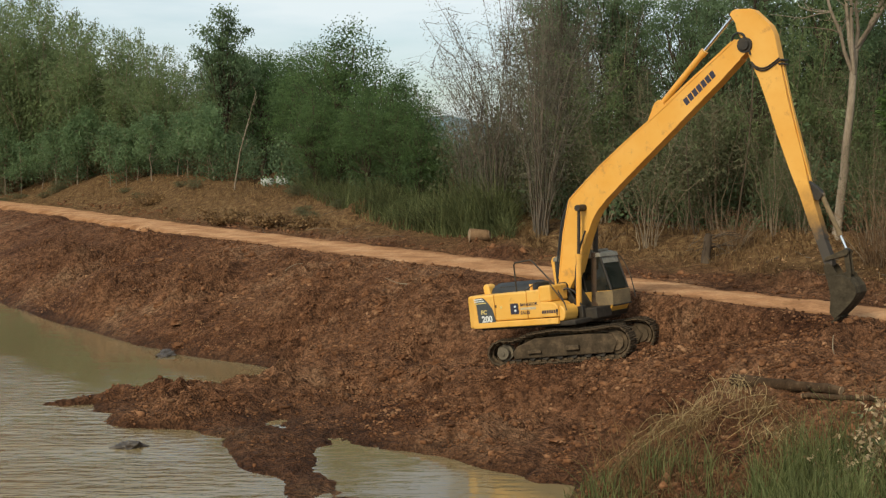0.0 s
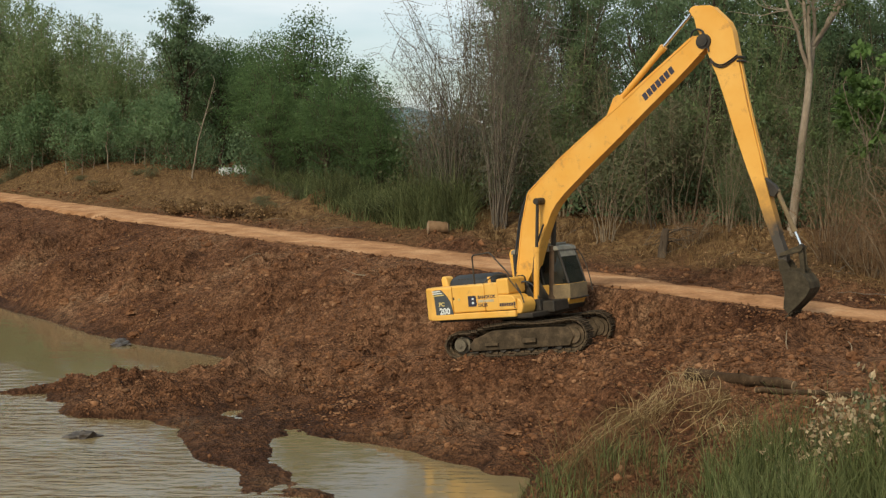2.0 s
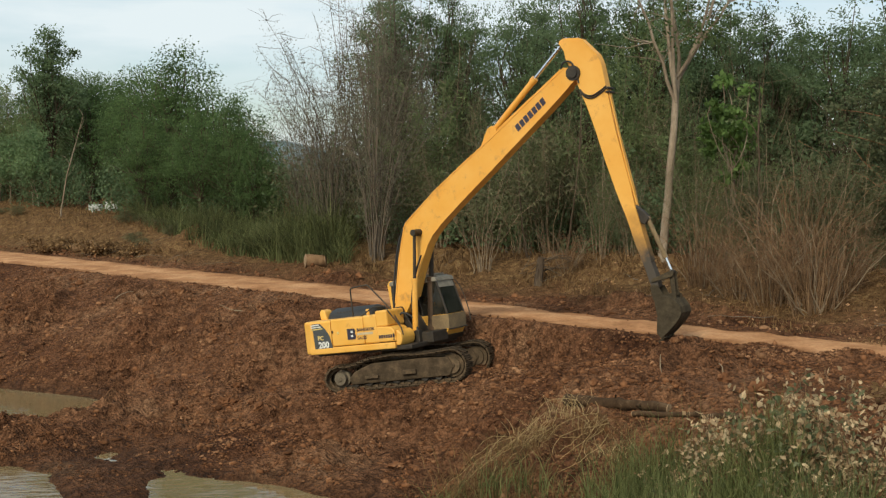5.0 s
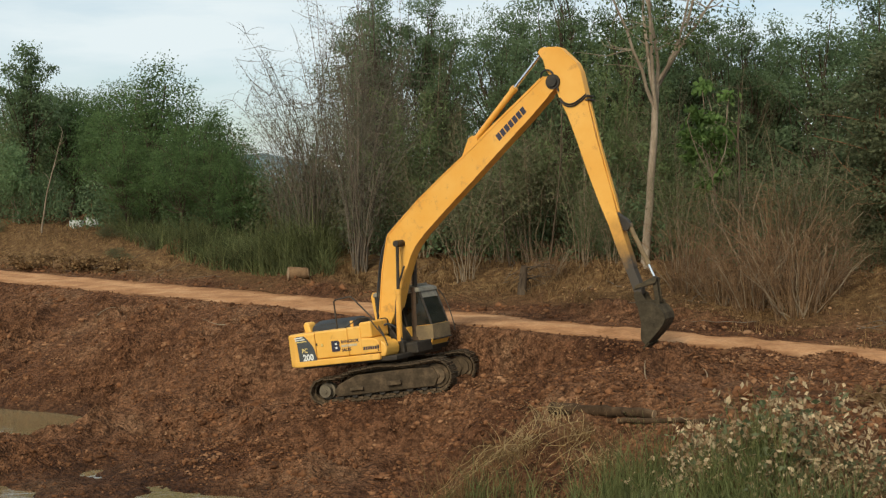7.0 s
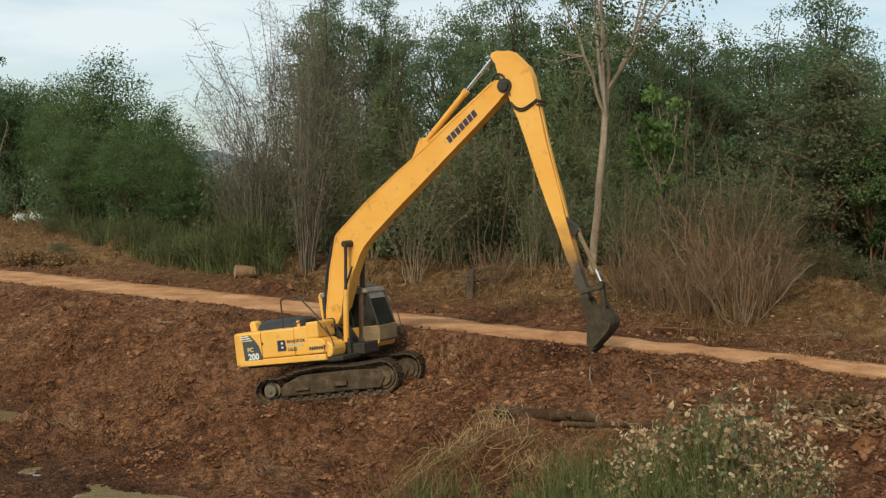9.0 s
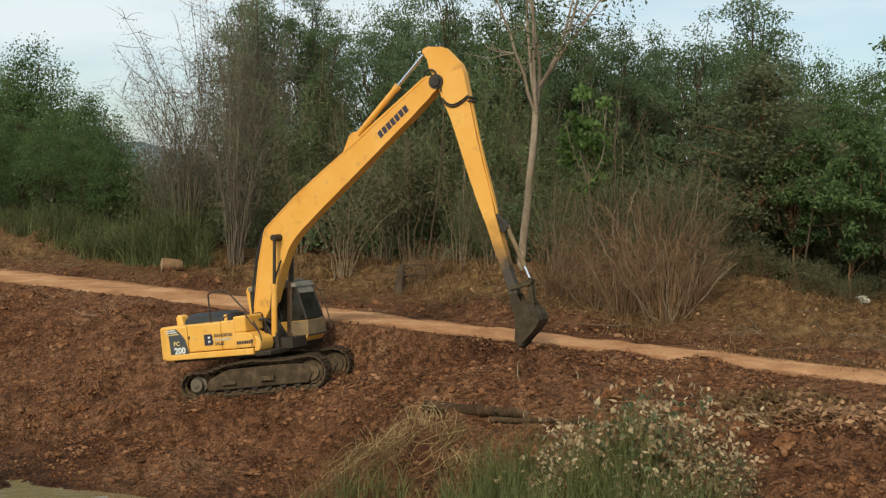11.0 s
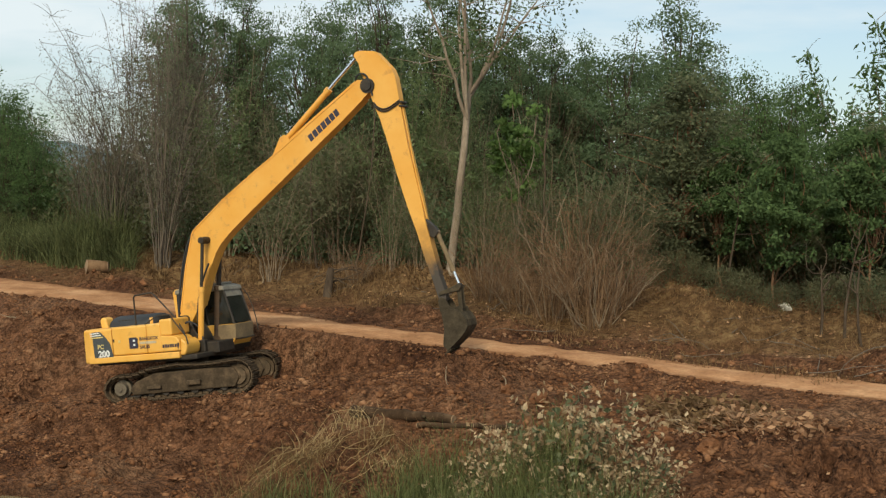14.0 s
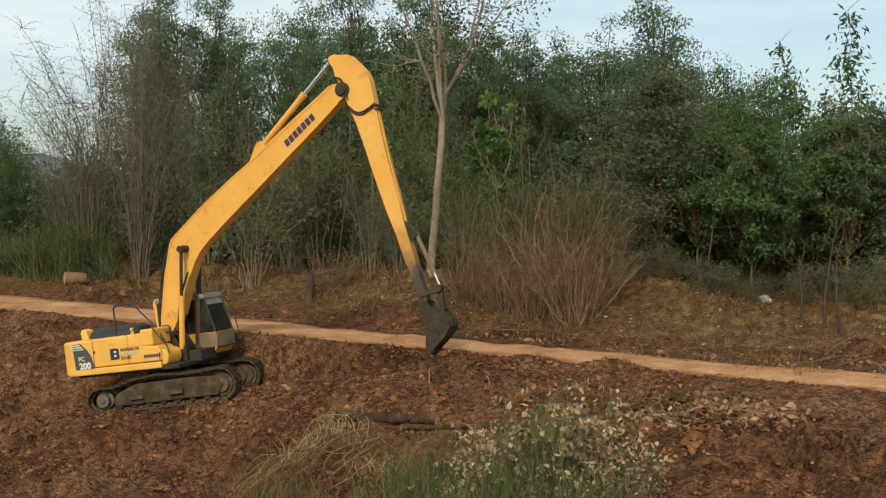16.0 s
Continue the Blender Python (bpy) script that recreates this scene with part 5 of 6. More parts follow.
olive_tree = broadleaf(120, h=8.6, wide=2.5, low=0.10, clumps=140, per=120, leaf=(0.145, 0.036), m=leaf_cone, label="dull olive-green tree with a reddish trunk and a cone-shaped crown", wood_m=bark_brown, trunk_r=0.14, top=1.5)
stand(olive_tree, 28.9, 40.5, 0.86, wide=1.12)
evergreen = broadleaf(101, h=12.4, wide=3.3, low=0.25, clumps=130, per=120, leaf=(0.145, 0.036), m=leaf_dark, label="tall dark evergreen tree rising over the wood", top=1.55)
stand(evergreen, 28.2, 49, 0.92)
stand(olive_tree, 37.6, 41, 0.72, wide=0.95)
green_tree = broadleaf(125, h=6.2, wide=1.6, low=0.24, clumps=90, per=100, leaf=(0.17, 0.046), m=leaf_green, label="small green tree with a thin brown stem", wood_m=bark_brown, trunk_r=0.05)
stand(green_tree, 33.3, 36.8, 0.86)
stand(green_tree, 36.6, 38.5, 0.9)
stand(green_tree, 31.0, 39.5, 0.8)
for turn, dist, size in ((31.4, 45, 0.80), (33.2, 46, 0.74), (32.4, 41, 0.52), (34.3, 41, 0.50), (35.6, 42, 0.56), (38.6, 42, 0.62)):
    stand(broad[random.randrange(3)], turn, dist, size, wide=size * 0.72)
for i in range(9):
    turn = 30.4 + i * 1.1
    stand(under[0], turn, 40.5 + random.uniform(0, 3), random.uniform(0.7, 1.5))
for turn, dist, size in ((39.5, 42, 0.72), (41.5, 41, 0.8), (32.2, 50, 0.74)):
    stand(broad[random.randrange(3)], turn, dist, size, wide=size * 0.8)
for i in range(9):
    turn = 28.0 + i * 1.4 + random.uniform(-.3, .3)
    size = random.uniform(0.28, 0.55)
    stand(under[0], turn, float(np.interp(turn, (28, 33, 41), (38.2, 36.4, 34.6))) + random.uniform(-0.6, 1.6), size, wide=size * 0.9)
arching = plume(77, h=11.5, stems=9, wide=3.6, m=leaf_green, per=330, leaf=(0.30, 0.045), label="tall arching green bamboo over the wood", bare=0.45)
stand(arching, 37.8, 47, 1.0)
stand(arching, 36.2, 49, 0.90)
young = broadleaf(128, h=5.4, wide=1.05, low=0.42, clumps=30, per=40, leaf=(0.20, 0.055), m=leaf_young, label="young tree with bright fresh green leaves", wood_m=bark_pale, trunk_r=0.04)
stand(young, 21.0, 40.5, 1.22)

# tall tree with a bare pale trunk and an open crown
wd, cr = Mesher(200), Mesher(201)
rg = wd.rng
tr = wd.limb((0, 0, -0.4), (0.30, 0.1, 6.0), 0.155, 0.11, 0.012, 10, 9, 0.002)
tips = []
for i, (a, r, z) in enumerate(((0.2, 1.5, 11.8), (1.6, 1.2, 12.4), (2.9, 1.7, 11.6), (4.0, 1.1, 12.0), (5.3, 1.6, 11.2), (3.4, 2.6, 10.0), (0.0, 2.8, 10.4))):
    b = wd.limb(tr[-1 - (i % 2)], (0.35 + math.cos(a) * r, math.sin(a) * r, z), 0.07, 0.016, 0.05, 6, 9, 0.006)
    for _ in range(13):
        j = rg.integers(2, 9)
        e = b[j] + rg.normal(size=3) * (0.8, 0.8, 0.5) + (0, 0, 0.4)
        tw = wd.limb(b[j], e, 0.022, 0.006, 0.1, 4, 5)
        tips.append(e + rg.normal(size=(34, 3)) * (0.40, 0.40, 0.30))
cr.leaves(np.concatenate(tips), 0.15, 0.036, 0.4)
trunk_tree = tree_thing("tree", wd, bark_pale, cr, leafy("thin_green_leaves", (0.035, 0.055, 0.018), (0.10, 0.13, 0.045)), "tall tree with a bare pale trunk and an open crown")
px_, py_ = from_eye(18.05, 42.2)
trunk_tree.matrix_world = pose(px_, py_, float(ground_at(px_, py_)), 0, 2.0, 0)
# leaning bare young trees
for turn, dist, a, h in ((-9.75, 77.5, 13, 6.2), (-10.5, 85, 0, 4.4), (22.3, 39.0, 0, 6.0), (36.3, 33.5, 6, 2.6), (37.0, 33.0, -5, 2.2), (35.2, 34.2, -3, 1.9), (30.9, 37.4, 8, 3.0), (13.6, 46, 4, 7.2), (11.8, 45.4, -2, 6.0)):
    wd = Mesher(int(turn * 10) + 400)
    b = wd.limb((0, 0, -0.3), (0, 0, h), 0.06 if turn < 0 else 0.045, 0.015, 0.03, 6, 10, 0.003)
    for _ in range(7):
        j = wd.rng.integers(4, 10)
        wd.limb(b[j], b[j] + wd.rng.normal(size=3) * (0.6, 0.6, 0.3) + (0, 0, 0.7), 0.018, 0.005, 0.12, 4, 5)
    ob = tree_thing("bare_tree", wd, bark_pale if turn < 0 else bark_dark, None, None, "thin bare young tree without leaves")
    x, y = from_eye(turn, dist)
    ob.matrix_world = pose(x, y, float(ground_at(x, y)), 0, a, 0)

# dead thickets beside the road
for turn, dist, size in ((24.4, 39.0, 0.48), (22.8, 39.6, 0.44), (25.8, 38.4, 0.42), (21.3, 40.0, 0.40), (19.6, 41.0, 0.42), (26.9, 38.6, 0.36), (15.2, 44, 0.45), (16.6, 43.5, 0.4)):
    stand(feather[random.randrange(2)], turn, dist, size, wide=size * 1.25)
thick = [brush(300 + i, label="dead thicket of arching bare brown twigs") for i in range(2)]
for turn, dist, size in ((23.0, 37.0, 0.72), (25.0, 35.8, 0.78), (24.2, 38.0, 0.9), (20.0, 39.2, 0.66), (26.3, 37.0, 0.5), (21.6, 38.0, 0.55), (13.7, 42.8, 0.42)):
    stand(thick[random.randrange(2)], turn, dist, size)
for i in range(16):
    turn = random.uniform(-21, -4)
    stand(under[0], turn, line(turn) - random.uniform(2.5, 9), random.uniform(0.14, 0.3), wide=random.uniform(0.3, 0.65))
for p in (*broad, *tall, *olive, *grey, *thin, *feather, *under, *sap, *thick, olive_tree, green_tree, arching, young, dark_tree, evergreen):
    drop(p)

# reeds and tall green grass behind the road
reed_m = leafy("green_reeds", (0.056, 0.070, 0.026), (0.165, 0.175, 0.075), rough=0.7, spread=0.5)
ms = Mesher(500)
roots = []
for _ in range(11000):
    turn = random.uniform(-6.6, 3.4)
    k = random.random() ** 0.8
    lo, hi = np.interp(turn, (-6.6, -4.6, -2, 0, 3.4), (69, 62, 56, 52.5, 49.0)), np.interp(turn, (-6.6, 0, 3.4), (77, 62, 56))
    x, y = from_eye(turn, lo + k * (hi - lo))
    roots.append((x, y))
roots = np.array(roots)
keep = vnoise(roots[:, 0] * 0.5, roots[:, 1] * 0.5, 61) > -0.22
roots = roots[keep]
zz = ground_at(roots[:, 0], roots[:, 1])
tallness = 0.95 + 1.9 * (vnoise(roots[:, 0] * 0.35, roots[:, 1] * 0.35, 62) + 0.5) * (0.55 + 0.6 * (vnoise(roots[:, 0] * 1.3, roots[:, 1] * 1.3, 63) + 0.5))
ms.blades(np.column_stack([roots, zz - 0.05]), tallness[:, None], 0.024, 0.8)
reeds = part_mesh("reeds", ms.mesh("reeds"), reed_m)
tagged(reeds, "dense tall green reeds beside the dirt road", "reeds", kind="stuff")

# ---- earth clods and stones ----
def lump_verts(rng, kinds=9, small=False):
    """A few rough lumps, made once."""
    out = []
    for k in range(kinds):
        bm = bmesh.new()
        bmesh.ops.create_icosphere(bm, subdivisions=1, radius=1.0)
        bm.verts.ensure_lookup_table()
        v = np.array([p.co[:] for p in bm.verts])
        f = np.array([[p.index for p in q.verts] for q in bm.faces])
        bm.free()
        if small:
            v = np.array(((1, 0, 0), (-1, 0, 0), (0, 1, 0), (0, -1, 0), (0, 0, 1), (0, 0, -1)), float)
            v = v + rng.uniform(-0.3, 0.3, v.shape)
            f = np.array([(a, b, c) if (a == 0) ^ (b == 2) ^ (c == 4) else (b, a, c) for a in (0, 1) for b in (2, 3) for c in (4, 5)])
        v = v * (1 + rng.uniform(-0.42, 0.42, (len(v), 1))) * rng.uniform(0.6, 1.3, 3) * (1, 1, 0.7)
        out.append((v, f))
    return out


def scatter_lumps(name, x, y, size, material, seed, label, sink=0.25, small=False):
    rng = np.random.default_rng(seed)
    kinds = lump_verts(rng, 9, small)
    z = ground_at(x, y)
    V, F, n = [], [], 0
    for i in range(len(x)):
        v, f = kinds[i % len(kinds)]
        a = rng.uniform(0, math.tau)
        c, s = math.cos(a), math.sin(a)
        w = np.column_stack([v[:, 0] * c - v[:, 1] * s, v[:, 0] * s + v[:, 1] * c, v[:, 2]]) * size[i]
        V.append(w + (x[i], y[i], z[i] + size[i] * sink))
        F.append(f + n)
        n += len(v)
    ob = part_mesh(name, raw_mesh(name, np.concatenate(V), np.concatenate(F)), material)
    return tagged(ob, label, "soil", kind="stuff")


clod_m = mottled("broken_earth", [(0.3, (0.075, 0.033, 0.016)), (0.5, (0.158, 0.070, 0.032)), (0.72, (0.30, 0.165, 0.088))], 0.9, 0.95, fine=20, bump=0.6, dist=0.02, spread=0.45)
rng = np.random.default_rng(77)
u = rng.uniform(1.3, 14.5, 190000)
v = rng.uniform(-30, 32, 190000)
x, y = to_xy(u, v)
zs = ground_at(x, y)
dens = vnoise(x * 0.45, y * 0.45, 71) + 0.6 * vnoise(x * 1.6, y * 1.6, 72)
ok = (zs > 0.06 + 0.3 * rng.random(len(x))) & (dens > -0.35 + 0.3 * rng.random(len(x))) & (np.hypot(x, y) > 13) & (rng.random(len(x)) < np.clip(32 / np.hypot(x, y), 0, 1) ** 1.5)
inside = (np.abs((x - DIG_X) * math.cos(DIG_TURN) + (y - DIG_Y) * math.sin(DIG_TURN)) < 2.3) & (np.abs(-(x - DIG_X) * math.sin(DIG_TURN) + (y - DIG_Y) * math.cos(DIG_TURN)) < 1.6)
ok &= ~inside
x, y = x[ok], y[ok]
big = 5200
size = 0.03 + 0.085 * rng.random(big) ** 3.0
scatter_lumps("loose_earth", x[:big], y[:big], size, clod_m, 5, "loose broken clods of red earth on the dug bank", 0.02)
x, y = x[big:big + 46000], y[big:big + 46000]
size = 0.013 + 0.042 * rng.random(len(x)) ** 2.2
scatter_lumps("earth_crumbs", x, y, size, clod_m, 15, "fine angular crumbs of red earth on the dug bank", 0.2, True)
# stones and clods along the far verge of the road
v = rng.uniform(-32, 60, 1500)
u = road_mid(v) - 1.75 - 0.8 * step(-9, 0, v) - np.abs(rng.normal(0, 0.75, len(v)))
x, y = to_xy(u, v)
scatter_lumps("verge_stones", x, y, 0.025 + 0.11 * rng.random(len(x)) ** 5, clod_m, 6, "red clods and stones on the road's verge")

# crumbs pressed into the road and lying along its edges
v = rng.uniform(-32, 50, 2200)
side = np.where(rng.random(len(v)) < 0.6, 1, -1)
u = road_mid(v) + side * np.clip(1.7 - np.abs(rng.normal(0, 0.38, len(v))), 0.1, 1.8)
x, y = to_xy(u, v)
crumbs_ob = scatter_lumps("road_crumbs", x, y, 0.015 + 0.05 * rng.random(len(x)) ** 3, clod_m, 16, "small earth crumbs along the clay road's edges", 0.5, True)


def clod(name, x, y, r, material, label, category, z=None, stretch=(1, 1, 0.7), seed=0):
    bm = bmesh.new()
    bmesh.ops.create_icosphere(bm, subdivisions=3, radius=1.0)
    for q in bm.verts:
        p = q.co.copy()
        k = 1 + 0.55 * noise.noise(p * 1.4 + Vector((seed, 0, 0))) + 0.42 * noise.noise(p * 3.7 + Vector((0, seed, 0)))
        q.co = Vector((p.x * r * k * stretch[0], p.y * r * k * stretch[1], p.z * r * k * stretch[2]))
    ob = part(name, bm, material, None, "", False)
    ob.matrix_world = pose(x, y, (float(ground_at(x, y)) if z is None else z) + r * 0.2, 0, 0, seed * 47)
    return tagged(ob, label, category, "clods" if name == "earth_clod" else "")


wet_mud = mottled("wet_dark_mud", [(0.3, (0.028, 0.020, 0.014)), (0.7, (0.075, 0.052, 0.034))], 2.2, 0.5, fine=18, bump=0.6, dist=0.03)
clod("mud_lump", -7.45, 28.35, 0.26, wet_mud, "wet dark lump of mud standing out of the water", "mud", -0.08, (1.5, 0.8, 0.6), 4)
clod("mud_lump", -9.6, 41.6, 0.45, wet_mud, "wet dark lump of mud standing out of the water", "mud", -0.16, (1.7, 0.8, 0.42), 6)
clod("mud_lump", -15.0, 38.9, 0.16, wet_mud, "small wet lump of mud in the water", "mud", 0.0, (1.3, 0.8, 0.5), 8)
random.seed(21)
for i in range(64):
    u, v = random.uniform(1.6, 8.5), random.uniform(-27, 16)
    x, y = to_xy(u, v)
    if math.hypot(x - DIG_X, y - DIG_Y) > 3.2 and float(ground_at(x, y)) > 0.1:
        clod("earth_clod", x, y, random.uniform(0.09, 0.22), clod_m, "large clod of red-brown earth on the dug ground", "clod", None, (random.uniform(.8, 1.3), random.uniform(.7, 1.1), random.uniform(.5, .8)), i)

lump_meshes = []
for k, (lv, lf) in enumerate(lump_verts(np.random.default_rng(9), 8)):
    me = raw_mesh("clod", lv, lf)
    me.materials.append(clod_m)
    lump_meshes.append(me)
made = 0
while made < 280:
    u, v = random.uniform(1.7, 8.0), random.uniform(-24, -1)
    x, y = to_xy(u, v)
    if math.hypot(x - DIG_X, y - DIG_Y) < 2.6 or float(ground_at(x, y)) < 0.15:
        continue
    r = random.uniform(0.05, 0.12)
    ob = new("clod", lump_meshes[made % 8])
    ob.parent = ground
    ob.matrix_basis = pose(x, y, float(ground_at(x, y)) + r * 0.05, random.uniform(-20, 20), random.uniform(-20, 20), random.uniform(0, 360)) @ Matrix.Scale(r, 4)
    made += 1

# ---- foreground: grass, straw, logs, weeds ----
grass_m = leafy("green_grass", (0.056, 0.070, 0.021), (0.205, 0.220, 0.088), rough=0.65)
straw_m = leafy("dry_straw", (0.28, 0.19, 0.085), (0.62, 0.47, 0.25), rough=0.8)
dead_m = leafy("dead_grass", (0.110, 0.063, 0.030), (0.275, 0.172, 0.082), rough=0.85)


def spread(n, turns, near, far, power=1.0, seed=0):
    """Places between two distances, over a range of turns."""
    rng = np.random.default_rng(seed)
    t = rng.uniform(turns[0], turns[-1], n)
    k = rng.random(n) ** power
    d = np.interp(t, turns, near) * (1 - k) + np.interp(t, turns, far) * k
    return np.column_stack([d * np.sin(np.radians(t)), d * np.cos(np.radians(t))])


def patch(keep, freq, p, seed):
    return p[vnoise(p[:, 0] * freq, p[:, 1] * freq, seed) > keep]


def on_ground(p, off=-0.03):
    return np.column_stack([p, ground_at(p[:, 0], p[:, 1]) + off])


ms = Mesher(600)
p = patch(0.04, 2.0, spread(6800, (14.6, 17, 20, 24, 27.5), (16.5, 16, 16, 16, 15.5), (20.9, 21.2, 21.3, 21.0, 19.4), 0.6, 1), 91)
ms.blades(on_ground(p), 1.42, 0.0115, 0.36)
p = patch(-0.02, 1.5, spread(900, (6.5, 10, 15), (20, 19, 15.5), (22.5, 22.8, 21.5), 0.7, 2), 92)
ms.blades(on_ground(p), 0.9, 0.012, 0.4)
p = patch(-0.1, 1.5, spread(4200, (28.5, 34, 41), (13.6, 13.6, 13.4), (15.4, 15.7, 15.6), 0.8, 3), 93)
ms.blades(on_ground(p), 0.34, 0.007, 0.5)
p = spread(500, (5.5, 9, 12), (22.5, 21.5, 19.5), (24.8, 24.5, 24), 1.0, 4)
ms.blades(on_ground(p), 0.35, 0.008, 0.5)
grass = part_mesh("grass", ms.mesh("grass"), grass_m)
tagged(grass, "tall green grass on the pond's near bank", "grass", kind="stuff")

ms = Mesher(610)
p = patch(-0.1, 1.1, spread(6500, (8, 11, 14, 18, 27), (20, 19, 17, 16, 15.5), (23.0, 23.6, 23.4, 22.4, 21.0), 1.0, 5), 94)
ms.blades(on_ground(p), 0.42, 0.010, 1.0)
p = patch(-0.15, 0.8, spread(7000, (17, 20, 28, 41), (38.2, 35.0, 30.0, 25.6), (43, 40.5, 38, 34.5), 0.9, 6), 95)
ms.blades(on_ground(p), 0.30, 0.012, 0.9)
p = patch(-0.1, 0.6, spread(6500, (-22, -15, -10, 0, 4, 17), (113, 90, 73, 55, 47.5, 37.5), (124, 99, 84, 60, 51, 43), 1.0, 7), 96)
ms.blades(on_ground(p), 0.50, 0.024, 0.8)
dead = part_mesh("dead_grass", ms.mesh("dead_grass"), dead_m)
tagged(dead, "withered brown grass lying on the ground", "grass", kind="stuff")


def tuft(seed, n, h, wide, m, label, lean=1.0, comb=(0, 0)):
    ms = Mesher(seed)
    r = ms.rng.normal(size=(n, 2)) * wide
    ms.blades(np.column_stack([r, np.zeros(n) - 0.05]), h, 0.0085, lean, 5)
    ob = part_mesh("straw_tuft", ms.mesh("straw_tuft"), m)
    if comb[0] or comb[1]:
        me = ob.data
        co = np.empty(len(me.vertices) * 3)
        me.vertices.foreach_get("co", co)
        co = co.reshape(-1, 3)
        co[:, 0] += comb[0] * np.clip(co[:, 2], 0, 9) ** 1.3
        co[:, 1] += comb[1] * np.clip(co[:, 2], 0, 9) ** 1.3
        me.vertices.foreach_set("co", co.ravel())
    return tagged(ob, label, "grass", "", "stuff")


random.seed(17)
for i in range(13):
    turn = random.uniform(9.0, 16.8)
    dist = np.interp(turn, (9, 12, 14, 17), (23.6, 24.6, 24.4, 22.6)) + random.uniform(-1.6, 0.5)
    big = random.uniform(0.5, 1.0)
    ob = tuft(1200 + i, int(40 + 90 * big), 0.32 + 0.30 * big, 0.25 + 0.25 * random.random(), straw_m if turn > 13.2 and i % 3 == 0 else dead_m, "tuft of dry yellow straw bent over the bank", random.uniform(0.6, 1.2), (random.uniform(-0.9, -0.1), random.uniform(-0.4, 0.2)))
    x, y = from_eye(turn, dist)
    ob.matrix_world = pose(x, y, float(ground_at(x, y)) - 0.02)
for i in range(40):
    turn = random.uniform(9.5, 16)
    dist = np.interp(turn, (9, 12, 14, 17), (23.6, 24.8, 24.4, 22.6)) + random.uniform(-0.8, 0.5)
    x, y = from_eye(turn, dist)
    L, a = random.uniform(0.5, 1.5), radians(random.uniform(165, 250))
    x2, y2 = x + math.cos(a) * L, y + math.sin(a) * L
    z0, z1 = float(ground_at(x, y)), float(ground_at(x2, y2))
    ms = Mesher(1300 + i)
    ms.limb((0, 0, random.uniform(0.1, 0.5)), (x2 - x, y2 - y, z1 - z0 + random.uniform(0.02, 0.25)), 0.0075, 0.004, 0.12, 4, 7)
    ob = part_mesh("dry_stalk", ms.mesh("dry_stalk"), straw_m)
    ob.matrix_world = pose(x, y, z0)
    tagged(ob, "long dry stalk hanging down the bank", "stalk", "dry stalks")


for i, (turn, dist, n) in enumerate(((13.4, 24.9, 34), (14.2, 24.5, 30), (12.7, 24.7, 34), (15.2, 23.6, 22), (12.0, 24.4, 28), (13.0, 24.0, 30))):
    ob = tuft(1400 + i, n, 0.68, 0.24, straw_m, "loose strands of pale dry straw over the log", 1.6, (random.uniform(-0.8, 0.2), -0.3))
    x, y = from_eye(turn, dist)
    ob.matrix_world = pose(x, y, float(ground_at(x, y)) + 0.12)


def log(name, a, b, r, material, end_m, label, category="log", knots=3, seed=0):
    """A felled trunk, slightly crooked, with cut ends."""
    rng = np.random.default_rng(seed)
    a, b = np.array(a, float), np.array(b, float)
    ob = empty(name, Matrix.Translation(a), label, category)
    ms = Mesher(seed)
    k = np.linspace(0, 1, 14)[:, None]
    pts = (b - a) * k + rng.normal(size=(14, 3)) * min(r * 0.2, np.linalg.norm(b - a) * 0.008)
    ms.tube(pts, r * (1 - 0.25 * k[:, 0]) * (1 + rng.normal(size=14) * 0.05), 12)
    for _ in range(knots):
        j = rng.integers(3, 12)
        ms.limb(pts[j], pts[j] + rng.normal(size=3) * r * 2.2 + (0, 0, r), r * 0.3, r * 0.2, 0.05, 6, 4)
    part_mesh("bark", ms.mesh("bark"), material, ob, smooth=True)
    for e, f, rr in ((pts[0], pts[1], r), (pts[-1], pts[-2], r * 0.75)):
        bm = bmesh.new()
        d = (Vector(e) - Vector(f)).normalized()
        rod(bm, Vector(e) - d * 0.01, Vector(e) + d * 0.006, rr * 0.98, rr * 0.96, 14)
        part("cut_end", bm, end_m, ob)
    return ob


cut_wood = mottled("cut_wood", [(0.3, (0.20, 0.12, 0.065)), (0.7, (0.36, 0.24, 0.13))], 6, 0.85, fine=40)
old_bark = mottled("weathered_bark", [(0.3, (0.030, 0.018, 0.010)), (0.5, (0.060, 0.036, 0.020)), (0.7, (0.11, 0.07, 0.04))], 5, 0.95, fine=22, bump=0.7)


def gz(x, y, off=0.0):
    return (x, y, float(ground_at(x, y)) + off)


log("felled_log", gz(5.95, 24.5, 0.08), gz(7.5, 22.5, 0.05), 0.13, old_bark, cut_wood, "weathered felled log lying in dry straw", seed=1)
log("felled_log", gz(6.9, 22.9, 0.08), gz(8.45, 21.2, 0.16), 0.06, old_bark, cut_wood, "thin weathered log beside the larger one", seed=2)
pale_cut = mottled("tan_cut_trunk", [(0.3, (0.13, 0.075, 0.040)), (0.7, (0.24, 0.145, 0.078))], 4, 0.92, fine=24)
x, y = from_eye(1.75, 49.5)
log("trunk_section", gz(x - 0.45, y, 0.26), gz(x + 0.42, y - 0.1, 0.28), 0.30, pale_cut, cut_wood, "short tan section of cut trunk on the verge", knots=0, seed=3)
x, y = from_eye(-8.7, 66)
log("trunk_section", gz(x - 0.6, y, 0.2), gz(x + 0.5, y - 0.2, 0.28), 0.26, pale_cut, cut_wood, "short tan section of cut trunk near the brush", knots=0, seed=4)

